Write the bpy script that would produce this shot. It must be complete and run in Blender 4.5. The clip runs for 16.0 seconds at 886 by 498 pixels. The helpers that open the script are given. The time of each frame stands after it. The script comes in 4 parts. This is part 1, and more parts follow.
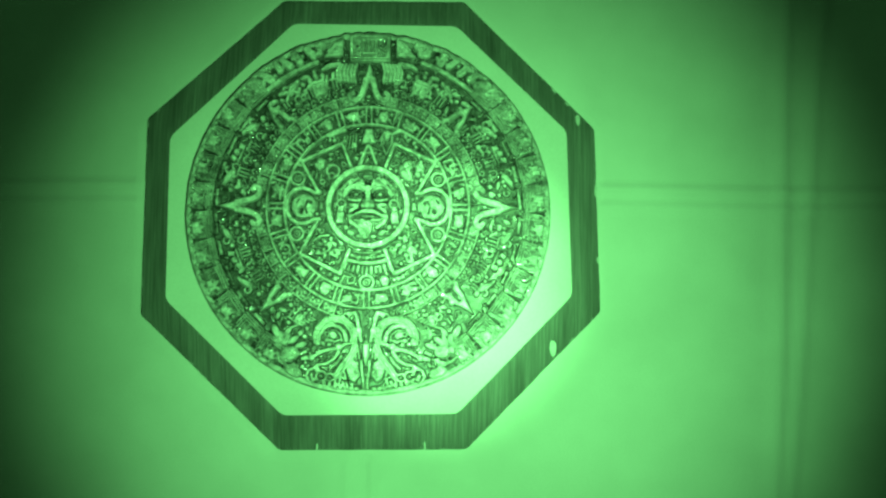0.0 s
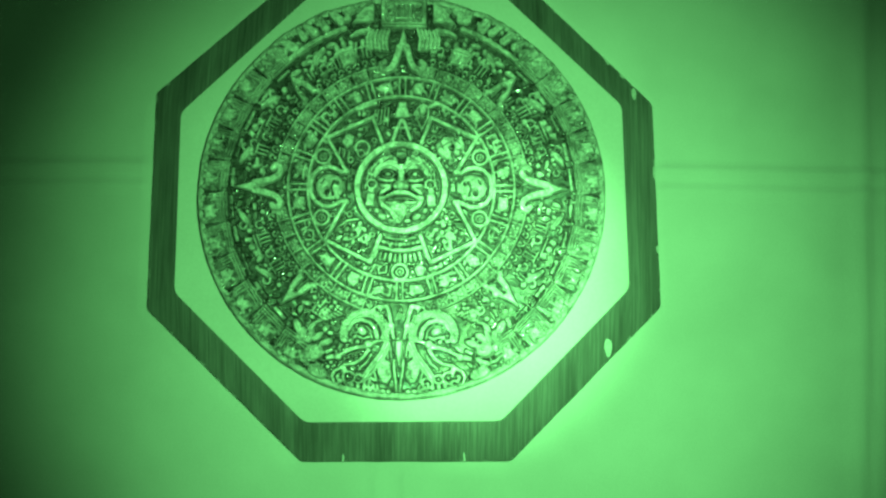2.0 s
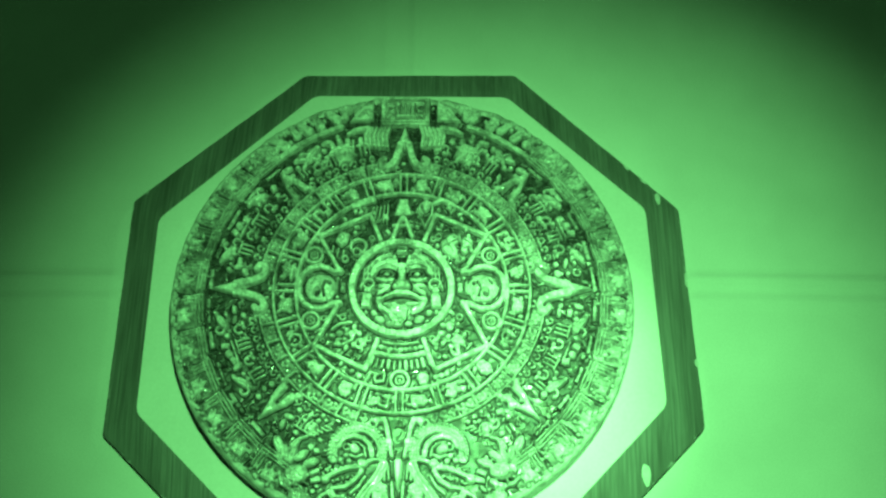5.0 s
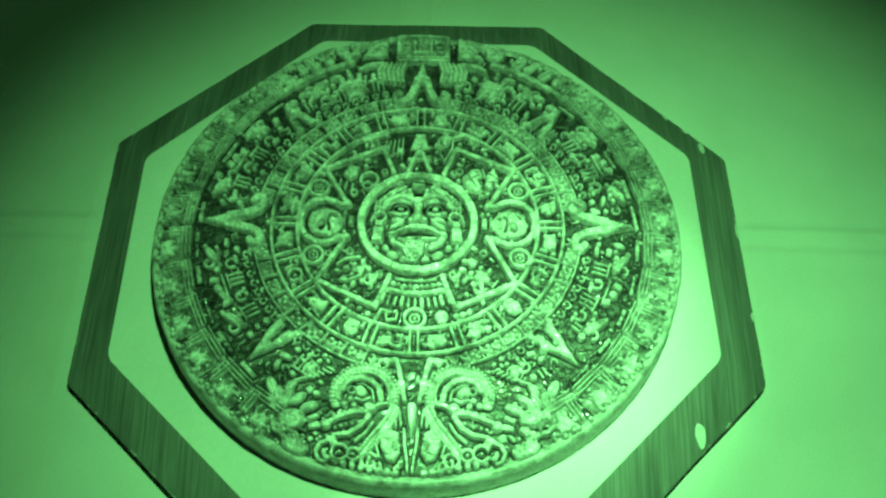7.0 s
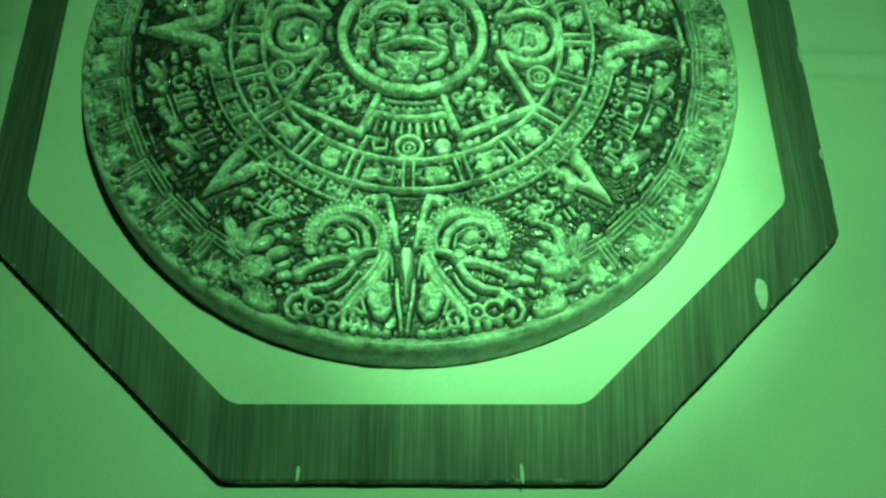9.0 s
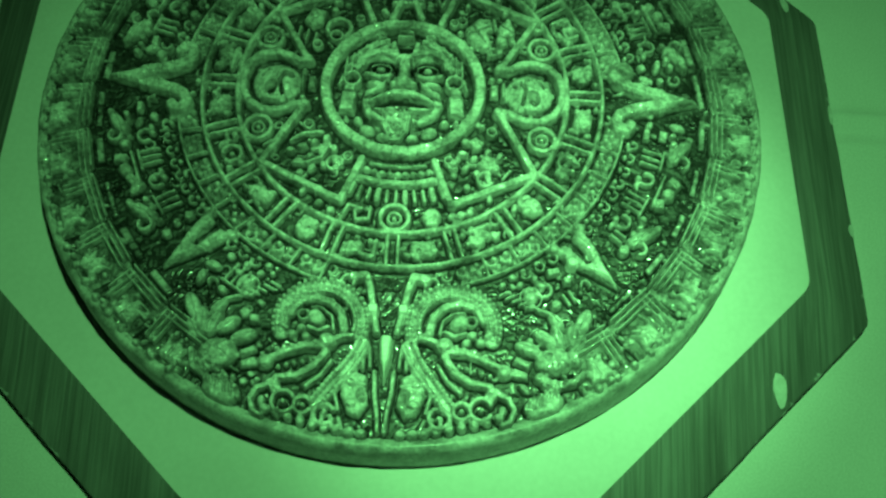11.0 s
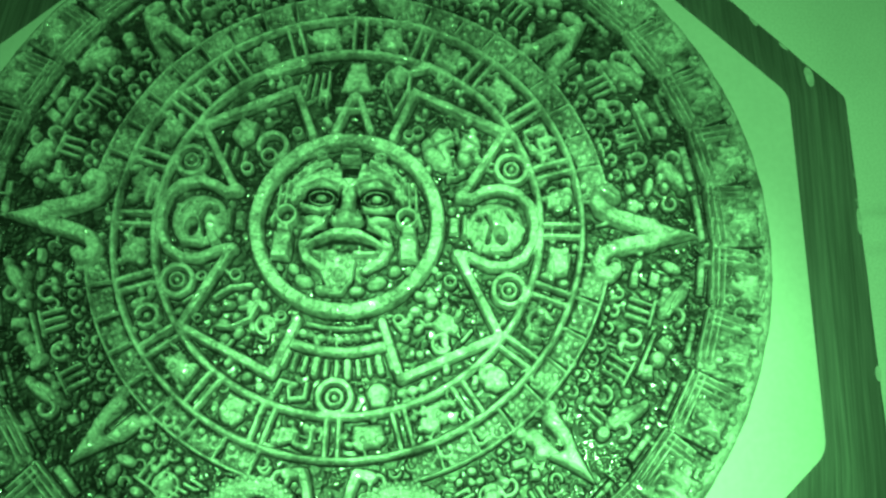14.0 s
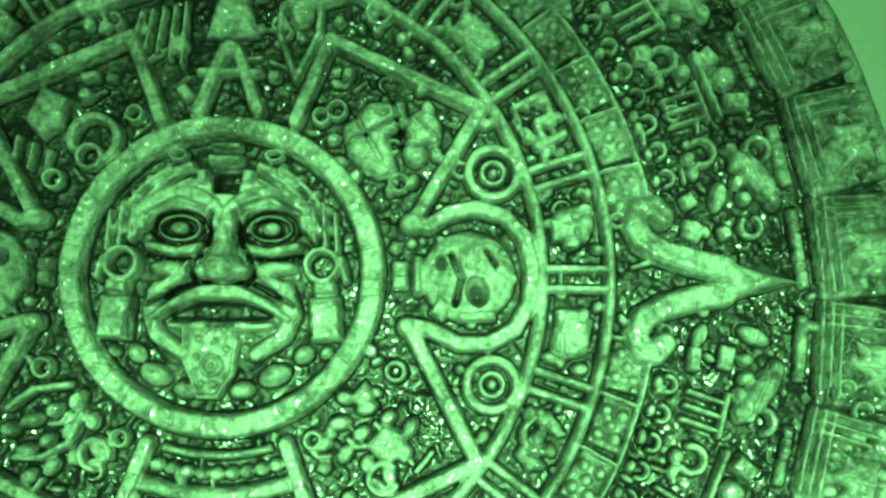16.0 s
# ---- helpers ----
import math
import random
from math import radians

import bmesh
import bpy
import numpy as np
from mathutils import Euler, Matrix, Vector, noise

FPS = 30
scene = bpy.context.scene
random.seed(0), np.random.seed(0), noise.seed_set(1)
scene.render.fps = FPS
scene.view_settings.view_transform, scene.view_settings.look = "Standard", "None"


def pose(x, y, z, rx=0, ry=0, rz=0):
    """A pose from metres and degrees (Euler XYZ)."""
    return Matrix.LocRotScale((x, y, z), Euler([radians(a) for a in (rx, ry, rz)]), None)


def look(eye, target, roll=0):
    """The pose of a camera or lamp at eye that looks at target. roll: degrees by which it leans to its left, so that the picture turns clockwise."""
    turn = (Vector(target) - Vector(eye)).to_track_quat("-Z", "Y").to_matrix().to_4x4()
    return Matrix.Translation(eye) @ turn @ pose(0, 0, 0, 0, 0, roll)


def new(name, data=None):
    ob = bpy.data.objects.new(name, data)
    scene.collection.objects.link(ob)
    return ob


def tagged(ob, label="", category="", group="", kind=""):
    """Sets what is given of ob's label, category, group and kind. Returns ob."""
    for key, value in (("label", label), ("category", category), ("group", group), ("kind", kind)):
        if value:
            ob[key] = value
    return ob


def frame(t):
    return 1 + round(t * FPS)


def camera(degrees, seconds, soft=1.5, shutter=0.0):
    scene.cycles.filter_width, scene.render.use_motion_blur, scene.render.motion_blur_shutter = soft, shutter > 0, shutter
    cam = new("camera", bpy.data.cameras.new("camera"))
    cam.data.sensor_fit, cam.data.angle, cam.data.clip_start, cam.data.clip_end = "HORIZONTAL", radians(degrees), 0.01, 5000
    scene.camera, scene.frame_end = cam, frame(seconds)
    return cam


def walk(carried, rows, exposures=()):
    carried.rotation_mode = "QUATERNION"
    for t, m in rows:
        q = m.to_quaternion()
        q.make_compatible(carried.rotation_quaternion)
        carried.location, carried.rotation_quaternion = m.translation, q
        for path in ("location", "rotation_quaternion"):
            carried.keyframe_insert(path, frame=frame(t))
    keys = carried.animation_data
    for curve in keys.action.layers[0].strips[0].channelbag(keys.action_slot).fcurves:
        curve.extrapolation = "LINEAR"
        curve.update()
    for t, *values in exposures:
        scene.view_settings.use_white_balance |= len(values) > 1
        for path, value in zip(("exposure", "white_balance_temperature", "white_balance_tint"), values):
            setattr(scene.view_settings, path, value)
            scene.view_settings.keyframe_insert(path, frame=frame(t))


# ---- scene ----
cam = camera(43.0, 16.0, soft=2.5)
EXPOSURES = [(0.0, 0.05, 6500, 10), (1.5, -0.05, 6500, 10), (3.7, 0.1, 6500, 10), (6.0, 0.15, 6500, 13), (7.0, -0.1, 6450, 14), (8.6, -0.75, 6300, 18), (11.0, -1.15, 6300, 18), (12.0, -0.75, 6300, 16), (13.5, -0.35, 6350, 16), (14.2, -0.45, 6350, 17), (15.0, -0.55, 6350, 20), (16.0, -0.7, 6300, 26)]
PATH = [
    (0.0, 0.0493, -0.0837, 0.7569, 5.13, -0.1, 0.48),
    (0.5, 0.0414, -0.106, 0.7505, 6.31, -0.03, 0.57),
    (1.0, 0.035, -0.1079, 0.7237, 6.74, -0.01, -0.74),
    (1.5, 0.028, -0.1064, 0.6986, 7.3, 0.03, -0.09),
    (2.0, 0.0307, -0.1061, 0.6754, 7.01, 0.38, 0.58),
    (2.5, 0.0328, -0.1119, 0.644, 8.56, 0.0, 1.98),
    (3.0, 0.0234, -0.1131, 0.6174, 10.18, 0.16, 1.31),
    (3.5, 0.0256, -0.1259, 0.6131, 12.84, 0.75, -1.31),
    (3.7, 0.0213, -0.1318, 0.6057, 13.95, 0.14, -1.15),
    (5.8, 0.0353, -0.2524, 0.5498, 27.99, 1.54, 1.96),
    (6.0, 0.0369, -0.2594, 0.5447, 28.24, 2.01, 2.44),
    (6.5, 0.0184, -0.2769, 0.5058, 30.73, 0.46, 1.42),
    (7.0, 0.0134, -0.2713, 0.4551, 32.24, -0.45, 0.88),
    (7.5, 0.0225, -0.2614, 0.4133, 31.58, -1.3, 0.69),
    (8.0, 0.0106, -0.2546, 0.3862, 30.61, -1.24, 0.59),
    (8.5, 0.0012, -0.2667, 0.3637, 31.14, -1.15, 0.24),
    (8.7, 0.0032, -0.2622, 0.3599, 29.42, -1.32, 0.33),
    (10.8, 0.0153, -0.2185, 0.3367, 26.9, -1.1, 1.8),
    (11.0, 0.0148, -0.2086, 0.3379, 27.42, -1.49, 2.27),
    (11.5, 0.016, -0.1913, 0.3495, 27.96, -1.22, 2.0),
    (12.0, 0.0214, -0.1863, 0.3694, 27.32, -0.89, 2.59),
    (12.5, 0.0209, -0.1861, 0.3834, 27.66, -0.62, 2.88),
    (13.0, 0.0252, -0.1622, 0.3725, 27.45, -0.14, 2.1),
    (13.5, 0.0354, -0.1278, 0.3592, 25.25, 0.28, 1.5),
    (14.0, 0.0374, -0.1024, 0.3262, 19.64, 1.02, 2.21),
    (14.5, 0.0462, -0.0748, 0.3098, 16.12, 1.07, 2.25),
    (15.0, 0.0378, -0.0383, 0.2803, 13.29, -0.52, 1.32),
    (15.5, 0.0357, -0.0205, 0.2521, 10.79, -0.77, 0.9),
    (16.0, 0.0379, -0.0116, 0.2224, 7.48, -0.18, 0.68),
]
walk(cam, [(t, pose(*p)) for t, *p in PATH], EXPOSURES)

# ---- world, light ----
world = bpy.data.worlds.new("dark_room")
world.use_nodes = True
world.node_tree.nodes["Background"].inputs[0].default_value = (0.15, 1.0, 0.22, 1)
world.node_tree.nodes["Background"].inputs[1].default_value = 0.004
scene.world = world

GREEN = (0.222, 1, 0.257)


def spot(name, eye, target, power, cone, blend, size):
    """An infrared torch beam, seen green by the night camera."""
    data = bpy.data.lights.new(name, "SPOT")
    data.energy, data.color, data.spot_size, data.spot_blend, data.shadow_soft_size = power, GREEN, radians(cone), blend, size
    ob = new(name, data)
    ob.matrix_world = look(eye, target)
    return ob


TORCH = (0.063, -0.09, 0.66)
spot("torch_hot_spot", TORCH, (0.045, -0.045, 0.0), 46.0, 20, 1.0, 0.008)
spot("torch_beam", TORCH, (0.056, -0.055, 0.0), 24.0, 53, 1.0, 0.008)
spot("torch_spill", TORCH, (0.05, -0.05, 0.0), 1.4, 140, 0.6, 0.008)


# ---- materials ----
def material(name, rough=0.5, spec=0.5):
    m = bpy.data.materials.new(name)
    m.use_nodes = True
    b = m.node_tree.nodes["Principled BSDF"]
    b.inputs["Roughness"].default_value = rough
    b.inputs["Specular IOR Level"].default_value = spec
    return m, m.node_tree, b


def node(nt, kind, **inputs):
    n = nt.nodes.new(kind)
    for key, value in inputs.items():
        n.inputs[key.replace("_", " ")].default_value = value
    return n


def ramp(nt, source, stops):
    n = nt.nodes.new("ShaderNodeValToRGB")
    e = n.color_ramp.elements
    while len(e) < len(stops):
        e.new(0.5)
    for k, (p, v) in zip(e, stops):
        k.position, k.color = p, (v, v, v, 1) if isinstance(v, (int, float)) else (*v, 1)
    nt.links.new(source, n.inputs[0])
    return n.outputs[0]


def mix(nt, a, b, f, mode="MIX"):
    n = nt.nodes.new("ShaderNodeMix")
    n.data_type, n.blend_type = "RGBA", mode
    for k, v in ((0, f), (6, a), (7, b)):
        if isinstance(v, bpy.types.NodeSocket):
            nt.links.new(v, n.inputs[k])
        else:
            n.inputs[k].default_value = v if k == 0 else (v, v, v, 1)
    return n.outputs[2]


def coords(nt, scale=(1, 1, 1), which="Object"):
    t = nt.nodes.new("ShaderNodeTexCoord")
    m = nt.nodes.new("ShaderNodeMapping")
    m.inputs["Scale"].default_value = scale
    nt.links.new(t.outputs[which], m.inputs[0])
    return m.outputs[0]


def noise_tex(nt, vec, scale, detail=4.0, rough=0.55):
    n = node(nt, "ShaderNodeTexNoise", Scale=scale, Detail=detail, Roughness=rough)
    nt.links.new(vec, n.inputs["Vector"])
    return n.outputs[0]


def bump(nt, b, height, strength, distance):
    n = node(nt, "ShaderNodeBump", Strength=strength, Distance=distance)
    nt.links.new(height, n.inputs["Height"])
    nt.links.new(n.outputs[0], b.inputs["Normal"])


DOME = 0.0025  # by how much the disc is higher in its middle than at its rim


def stone_material():
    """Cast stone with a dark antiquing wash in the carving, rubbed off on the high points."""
    m, nt, b = material("antiqued_cast_stone", 0.4, 0.45)
    v = coords(nt)
    big, mid, fine = noise_tex(nt, v, 80, 5, 0.6), noise_tex(nt, v, 230, 5, 0.62), noise_tex(nt, v, 850, 4, 0.7)
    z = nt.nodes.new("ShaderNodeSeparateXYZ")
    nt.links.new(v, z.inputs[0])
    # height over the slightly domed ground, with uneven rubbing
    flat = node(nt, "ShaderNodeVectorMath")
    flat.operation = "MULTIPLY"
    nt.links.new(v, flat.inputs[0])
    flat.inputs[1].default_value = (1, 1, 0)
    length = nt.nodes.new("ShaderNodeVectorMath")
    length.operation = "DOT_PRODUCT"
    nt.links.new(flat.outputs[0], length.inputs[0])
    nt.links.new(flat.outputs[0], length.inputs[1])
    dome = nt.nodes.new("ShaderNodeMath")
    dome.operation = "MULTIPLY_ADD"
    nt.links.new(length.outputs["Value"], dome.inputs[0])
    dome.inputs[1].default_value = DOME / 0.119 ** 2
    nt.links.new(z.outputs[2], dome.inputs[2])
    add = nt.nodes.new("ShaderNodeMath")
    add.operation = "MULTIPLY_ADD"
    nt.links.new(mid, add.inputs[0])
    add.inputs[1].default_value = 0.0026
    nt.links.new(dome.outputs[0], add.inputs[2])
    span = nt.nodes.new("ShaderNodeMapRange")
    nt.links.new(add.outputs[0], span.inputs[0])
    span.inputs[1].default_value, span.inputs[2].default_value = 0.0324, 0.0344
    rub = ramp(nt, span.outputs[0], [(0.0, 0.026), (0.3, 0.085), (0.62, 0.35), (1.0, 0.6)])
    stain = ramp(nt, big, [(0.36, 0.4), (0.48, 0.8), (0.6, 1.0)])
    blotch = ramp(nt, noise_tex(nt, v, 330, 3, 0.6), [(0.36, 0.42), (0.5, 0.92), (0.62, 1.08)])
    speck = ramp(nt, fine, [(0.36, 0.6), (0.58, 1.1)])
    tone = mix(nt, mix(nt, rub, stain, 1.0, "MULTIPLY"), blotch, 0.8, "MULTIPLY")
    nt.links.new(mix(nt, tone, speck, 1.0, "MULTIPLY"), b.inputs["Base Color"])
    nt.links.new(ramp(nt, mid, [(0.3, 0.22), (0.7, 0.5)]), b.inputs["Roughness"])
    # small chisel facets under a lacquer that has run smooth
    cells = nt.nodes.new("ShaderNodeTexVoronoi")
    cells.inputs["Scale"].default_value = 700.0
    nt.links.new(v, cells.inputs["Vector"])
    relief = mix(nt, fine, cells.outputs["Distance"], 0.5)
    bump(nt, b, relief, 0.8, 0.0006)
    b.inputs["Coat Weight"].default_value, b.inputs["Coat Roughness"].default_value = 0.75, 0.09
    return m


def rim_material():
    """The same cast stone on the disc's outer edge, rubbed pale in patches by handling."""
    m, nt, s = material("rubbed_cast_stone", 0.5, 0.4)
    v = coords(nt)
    mid, fine = noise_tex(nt, v, 140, 5, 0.65), noise_tex(nt, v, 850, 4, 0.7)
    tone = ramp(nt, mid, [(0.3, 0.1), (0.45, 0.28), (0.6, 0.48)])
    nt.links.new(mix(nt, tone, ramp(nt, fine, [(0.36, 0.6), (0.58, 1.1)]), 1.0, "MULTIPLY"), s.inputs["Base Color"])
    nt.links.new(ramp(nt, mid, [(0.3, 0.3), (0.7, 0.55)]), s.inputs["Roughness"])
    bump(nt, s, mid, 0.6, 0.0006)
    return m


def wood_material():
    """Dark stained board with its grain along y, worn to bare wood at the outer edge."""
    m, nt, b = material("dark_stained_wood", 0.65, 0.2)
    v = coords(nt, (900, 20, 60))
    grain = noise_tex(nt, v, 1.0, 6, 0.65)
    soft = noise_tex(nt, coords(nt, (60, 12, 30)), 1.0, 3)
    colour = ramp(nt, grain, [(0.3, 0.08), (0.5, 0.12), (0.74, 0.19)])
    colour = mix(nt, colour, ramp(nt, soft, [(0.3, 0.7), (0.7, 1.2)]), 1.0, "MULTIPLY")
    uv = nt.nodes.new("ShaderNodeUVMap")
    sep = nt.nodes.new("ShaderNodeSeparateXYZ")
    nt.links.new(uv.outputs[0], sep.inputs[0])
    n = noise_tex(nt, coords(nt), 150, 5, 0.7)
    wear = nt.nodes.new("ShaderNodeMath")
    wear.operation = "MULTIPLY_ADD"
    nt.links.new(n, wear.inputs[0])
    wear.inputs[1].default_value = 0.55
    nt.links.new(sep.outputs[1], wear.inputs[2])
    rng = nt.nodes.new("ShaderNodeMapRange")
    nt.links.new(wear.outputs[0], rng.inputs[0])
    rng.inputs[1].default_value, rng.inputs[2].default_value = 1.29, 1.33
    nt.links.new(mix(nt, colour, 0.36, rng.outputs[0]), b.inputs["Base Color"])
    bump(nt, b, grain, 0.25, 0.0005)
    return m


def paint_material():
    m, nt, b = material("white_board_paint", 0.75, 0.2)
    v = coords(nt)
    n, f = noise_tex(nt, v, 14, 5), noise_tex(nt, v, 600, 3)
    nt.links.new(mix(nt, ramp(nt, n, [(0.3, 0.52), (0.7, 0.62)]), ramp(nt, f, [(0.3, 0.95), (0.7, 1.03)]), 1.0, "MULTIPLY"), b.inputs["Base Color"])
    bump(nt, b, f, 0.12, 0.0003)
    return m


def cloth_material():
    m, nt, b = material("white_cotton", 0.85, 0.2)
    weave = node(nt, "ShaderNodeTexNoise", Scale=1.0, Detail=2.0)
    nt.links.new(coords(nt, (1500, 1500, 1)), weave.inputs["Vector"])
    big = noise_tex(nt, coords(nt), 9, 5)
    nt.links.new(mix(nt, ramp(nt, big, [(0.3, 0.5), (0.7, 0.62)]), ramp(nt, weave.outputs[0], [(0.35, 0.9), (0.65, 1.05)]), 1.0, "MULTIPLY"), b.inputs["Base Color"])
    bump(nt, b, weave.outputs[0], 0.3, 0.0004)
    return m


def plain_material(name, lo, hi, scale, rough):
    m, nt, b = material(name, rough, 0.3)
    n = noise_tex(nt, coords(nt), scale, 5)
    nt.links.new(ramp(nt, n, [(0.3, lo), (0.7, hi)]), b.inputs["Base Color"])
    bump(nt, b, n, 0.1, 0.002)
    return m


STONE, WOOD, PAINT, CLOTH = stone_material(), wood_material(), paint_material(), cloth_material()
PLASTER = plain_material("painted_plaster", 0.5, 0.58, 6, 0.8)
BOARDS = plain_material("floor_boards", 0.12, 0.2, 20, 0.5)
TABLE = plain_material("table_wood", 0.15, 0.24, 30, 0.5)
RIM = rim_material()
CHIP = plain_material("white_stone_chip", 0.6, 0.8, 300, 0.4)
BARE = plain_material("bare_wood_chip", 0.42, 0.6, 400, 0.7)


def part(name, bm, mat, parent=None, label=""):
    me = bpy.data.meshes.new(name)
    bm.to_mesh(me)
    bm.free()
    me.materials.append(mat)
    ob = new(name, me)
    ob.parent = parent
    return tagged(ob, label)


def box(name, lo, hi, mat, parent=None, bevel=0.0):
    bm = bmesh.new()
    bmesh.ops.create_cube(bm, size=1.0)
    for v in bm.verts:
        v.co = [a + (c + 0.5) * (b - a) for a, b, c in zip(lo, hi, v.co)]
    if bevel:
        bmesh.ops.bevel(bm, geom=bm.edges[:], offset=bevel, segments=2, affect="EDGES")
    return part(name, bm, mat, parent)


# ---- room, table and cloth ----
TABLE_TOP, FLOOR = 0.0, -0.75
for n, lo, hi, mat in (("floor", (-2, -2, FLOOR - 0.1), (2, 2, FLOOR), BOARDS), ("ceiling", (-2, -2, 1.75), (2, 2, 1.85), PLASTER),
                       ("wall_north", (-2, 2, FLOOR), (2, 2.1, 1.75), PLASTER), ("wall_south", (-2, -2.1, FLOOR), (2, -2, 1.75), PLASTER),
                       ("wall_west", (-2.1, -2.1, FLOOR), (-2, 2.1, 1.75), PLASTER), ("wall_east", (2, -2.1, FLOOR), (2.1, 2.1, 1.75), PLASTER)):
    tagged(box(n, lo, hi, mat), "plain unlit room " + n.split("_")[0], n.split("_")[0], kind="structure")

table = tagged(new("table"), "plain wooden table hidden under a white cloth", "table")
box("tabletop", (-0.8, -0.6, TABLE_TOP - 0.03), (0.8, 0.6, TABLE_TOP), TABLE, table, 0.004)
for sx in (-1, 1):
    for sy in (-1, 1):
        box("leg", (sx * 0.74 - 0.03, sy * 0.54 - 0.03, FLOOR), (sx * 0.74 + 0.03, sy * 0.54 + 0.03, TABLE_TOP - 0.03), TABLE, table, 0.003)


def crease(d, w):
    return math.exp(-(d / w) ** 2)


def cloth_height(x, y):
    """Soft ripples and the pressed folds of a cloth that lay folded."""
    h = 0.0011 * noise.noise((x * 5, y * 5, 0.3)) + 0.0004 * noise.noise((x * 22, y * 22, 1.7))
    wob = 0.004 * noise.noise((x * 4, y * 4, 5.0))
    h += 0.0024 * crease(y - FOLD_Y - wob, 0.0032) + 0.0017 * crease(y - FOLD_Y + 0.012 - wob, 0.0035)
    h += 0.0034 * crease(x - FOLD_X - 1.5 * wob - 0.05 * y, 0.005) + 0.0024 * crease(x - FOLD_X - 0.018 - wob - 0.09 * y, 0.004)
    h += 0.0013 * crease(x - 0.005 - wob, 0.003) + 0.001 * crease(x + 0.012 - wob, 0.003)
    return h


FOLD_Y, FOLD_X = 0.0245, 0.278


def tablecloth():
    nx, ny = 460, 340
    xs = np.sign(np.linspace(-1, 1, nx)) * np.abs(np.linspace(-1, 1, nx)) ** 1.25 * 0.86
    ys = np.sign(np.linspace(-1, 1, ny)) * np.abs(np.linspace(-1, 1, ny)) ** 1.25 * 0.66
    under = lambda x, y: max(abs(x), abs(y), (abs(x) + abs(y)) / 1.414) < 0.153
    verts = []
    for y in ys:
        for x in xs:
            z = 0.0015 + (0.0 if under(x, y) else cloth_height(x, y) + 0.0018)
            ox, oy = max(0.0, abs(x) - 0.805), max(0.0, abs(y) - 0.605)
            if ox or oy:
                z -= 6.0 * max(ox, oy)
            verts.append((math.copysign(min(abs(x), 0.81), x), math.copysign(min(abs(y), 0.61), y), z))
    faces = [(j * nx + i, j * nx + i + 1, (j + 1) * nx + i + 1, (j + 1) * nx + i) for j in range(ny - 1) for i in range(nx - 1)]
    me = bpy.data.meshes.new("tablecloth")
    me.from_pydata(verts, [], faces)
    me.shade_smooth()
    me.materials.append(CLOTH)
    return tagged(new("tablecloth", me), "white cotton cloth with pressed fold creases spread flat", "tablecloth")


tablecloth()

# ---- the octagonal plaque ----
OUT, INN, Z_OUT, Z_TOP = 0.1512, 0.1328, 0.0080, 0.0138
plaque = tagged(new("octagonal_plaque"), "octagonal white and dark wood plaque with a carved stone disc", "plaque")


# corners of the hand-cut board in mm, anticlockwise from the east: its foot outline and its white face
FOOT = ((151.6, 65.5), (62.9, 152.6), (-59.3, 152.2), (-150.0, 70.0), (-150.4, -62.0), (-56.3, -150.3), (66.7, -148.7), (155.1, -57.8))
FACE = ((132.1, 62.9), (57.8, 134), (-51.9, 134.8), (-133.2, 56.6), (-132.9, -52), (-54.2, -127.2), (60.3, -125.2), (135.5, -47.4))


def octagon(a, z):
    """The hand-cut octagon between the white face (a = INN) and the foot outline (a = OUT)."""
    f = (a - INN) / (OUT - INN)
    return [Vector(((i[0] + (o[0] - i[0]) * f) / 1000, (i[1] + (o[1] - i[1]) * f) / 1000, z)) for o, i in zip(FOOT, FACE)]


def rounded_octagon(a, z, radius):
    """Octagon with its corners rounded, as a list of points."""
    pts, c = octagon(a, z), []
    for k, p in enumerate(pts):
        d0, d1 = (pts[k - 1] - p).normalized(), (pts[(k + 1) % 8] - p).normalized()
        cut = radius * math.tan(math.pi / 8)
        for s in range(7):
            f = s / 6
            q = (p + d0 * cut) * (1 - f) ** 2 + p * 2 * f * (1 - f) + (p + d1 * cut) * f ** 2
            c.append(q)
    return c


def base_board():
    bm = bmesh.new()
    top = [bm.verts.new(p) for p in rounded_octagon(INN + 0.0004, Z_TOP, 0.01)]
    low = [bm.verts.new((*p.xy, 0.003)) for p in rounded_octagon(INN - 0.004, Z_TOP, 0.01)]
    bm.faces.new(top)
    bm.faces.new(low[::-1])
    n = len(top)
    for k in range(n):
        bm.faces.new((top[k], low[k], low[(k + 1) % n], top[(k + 1) % n]))
    bmesh.ops.recalc_face_normals(bm, faces=bm.faces[:])
    return part("face_board", bm, PAINT, plaque, "smooth white painted face")


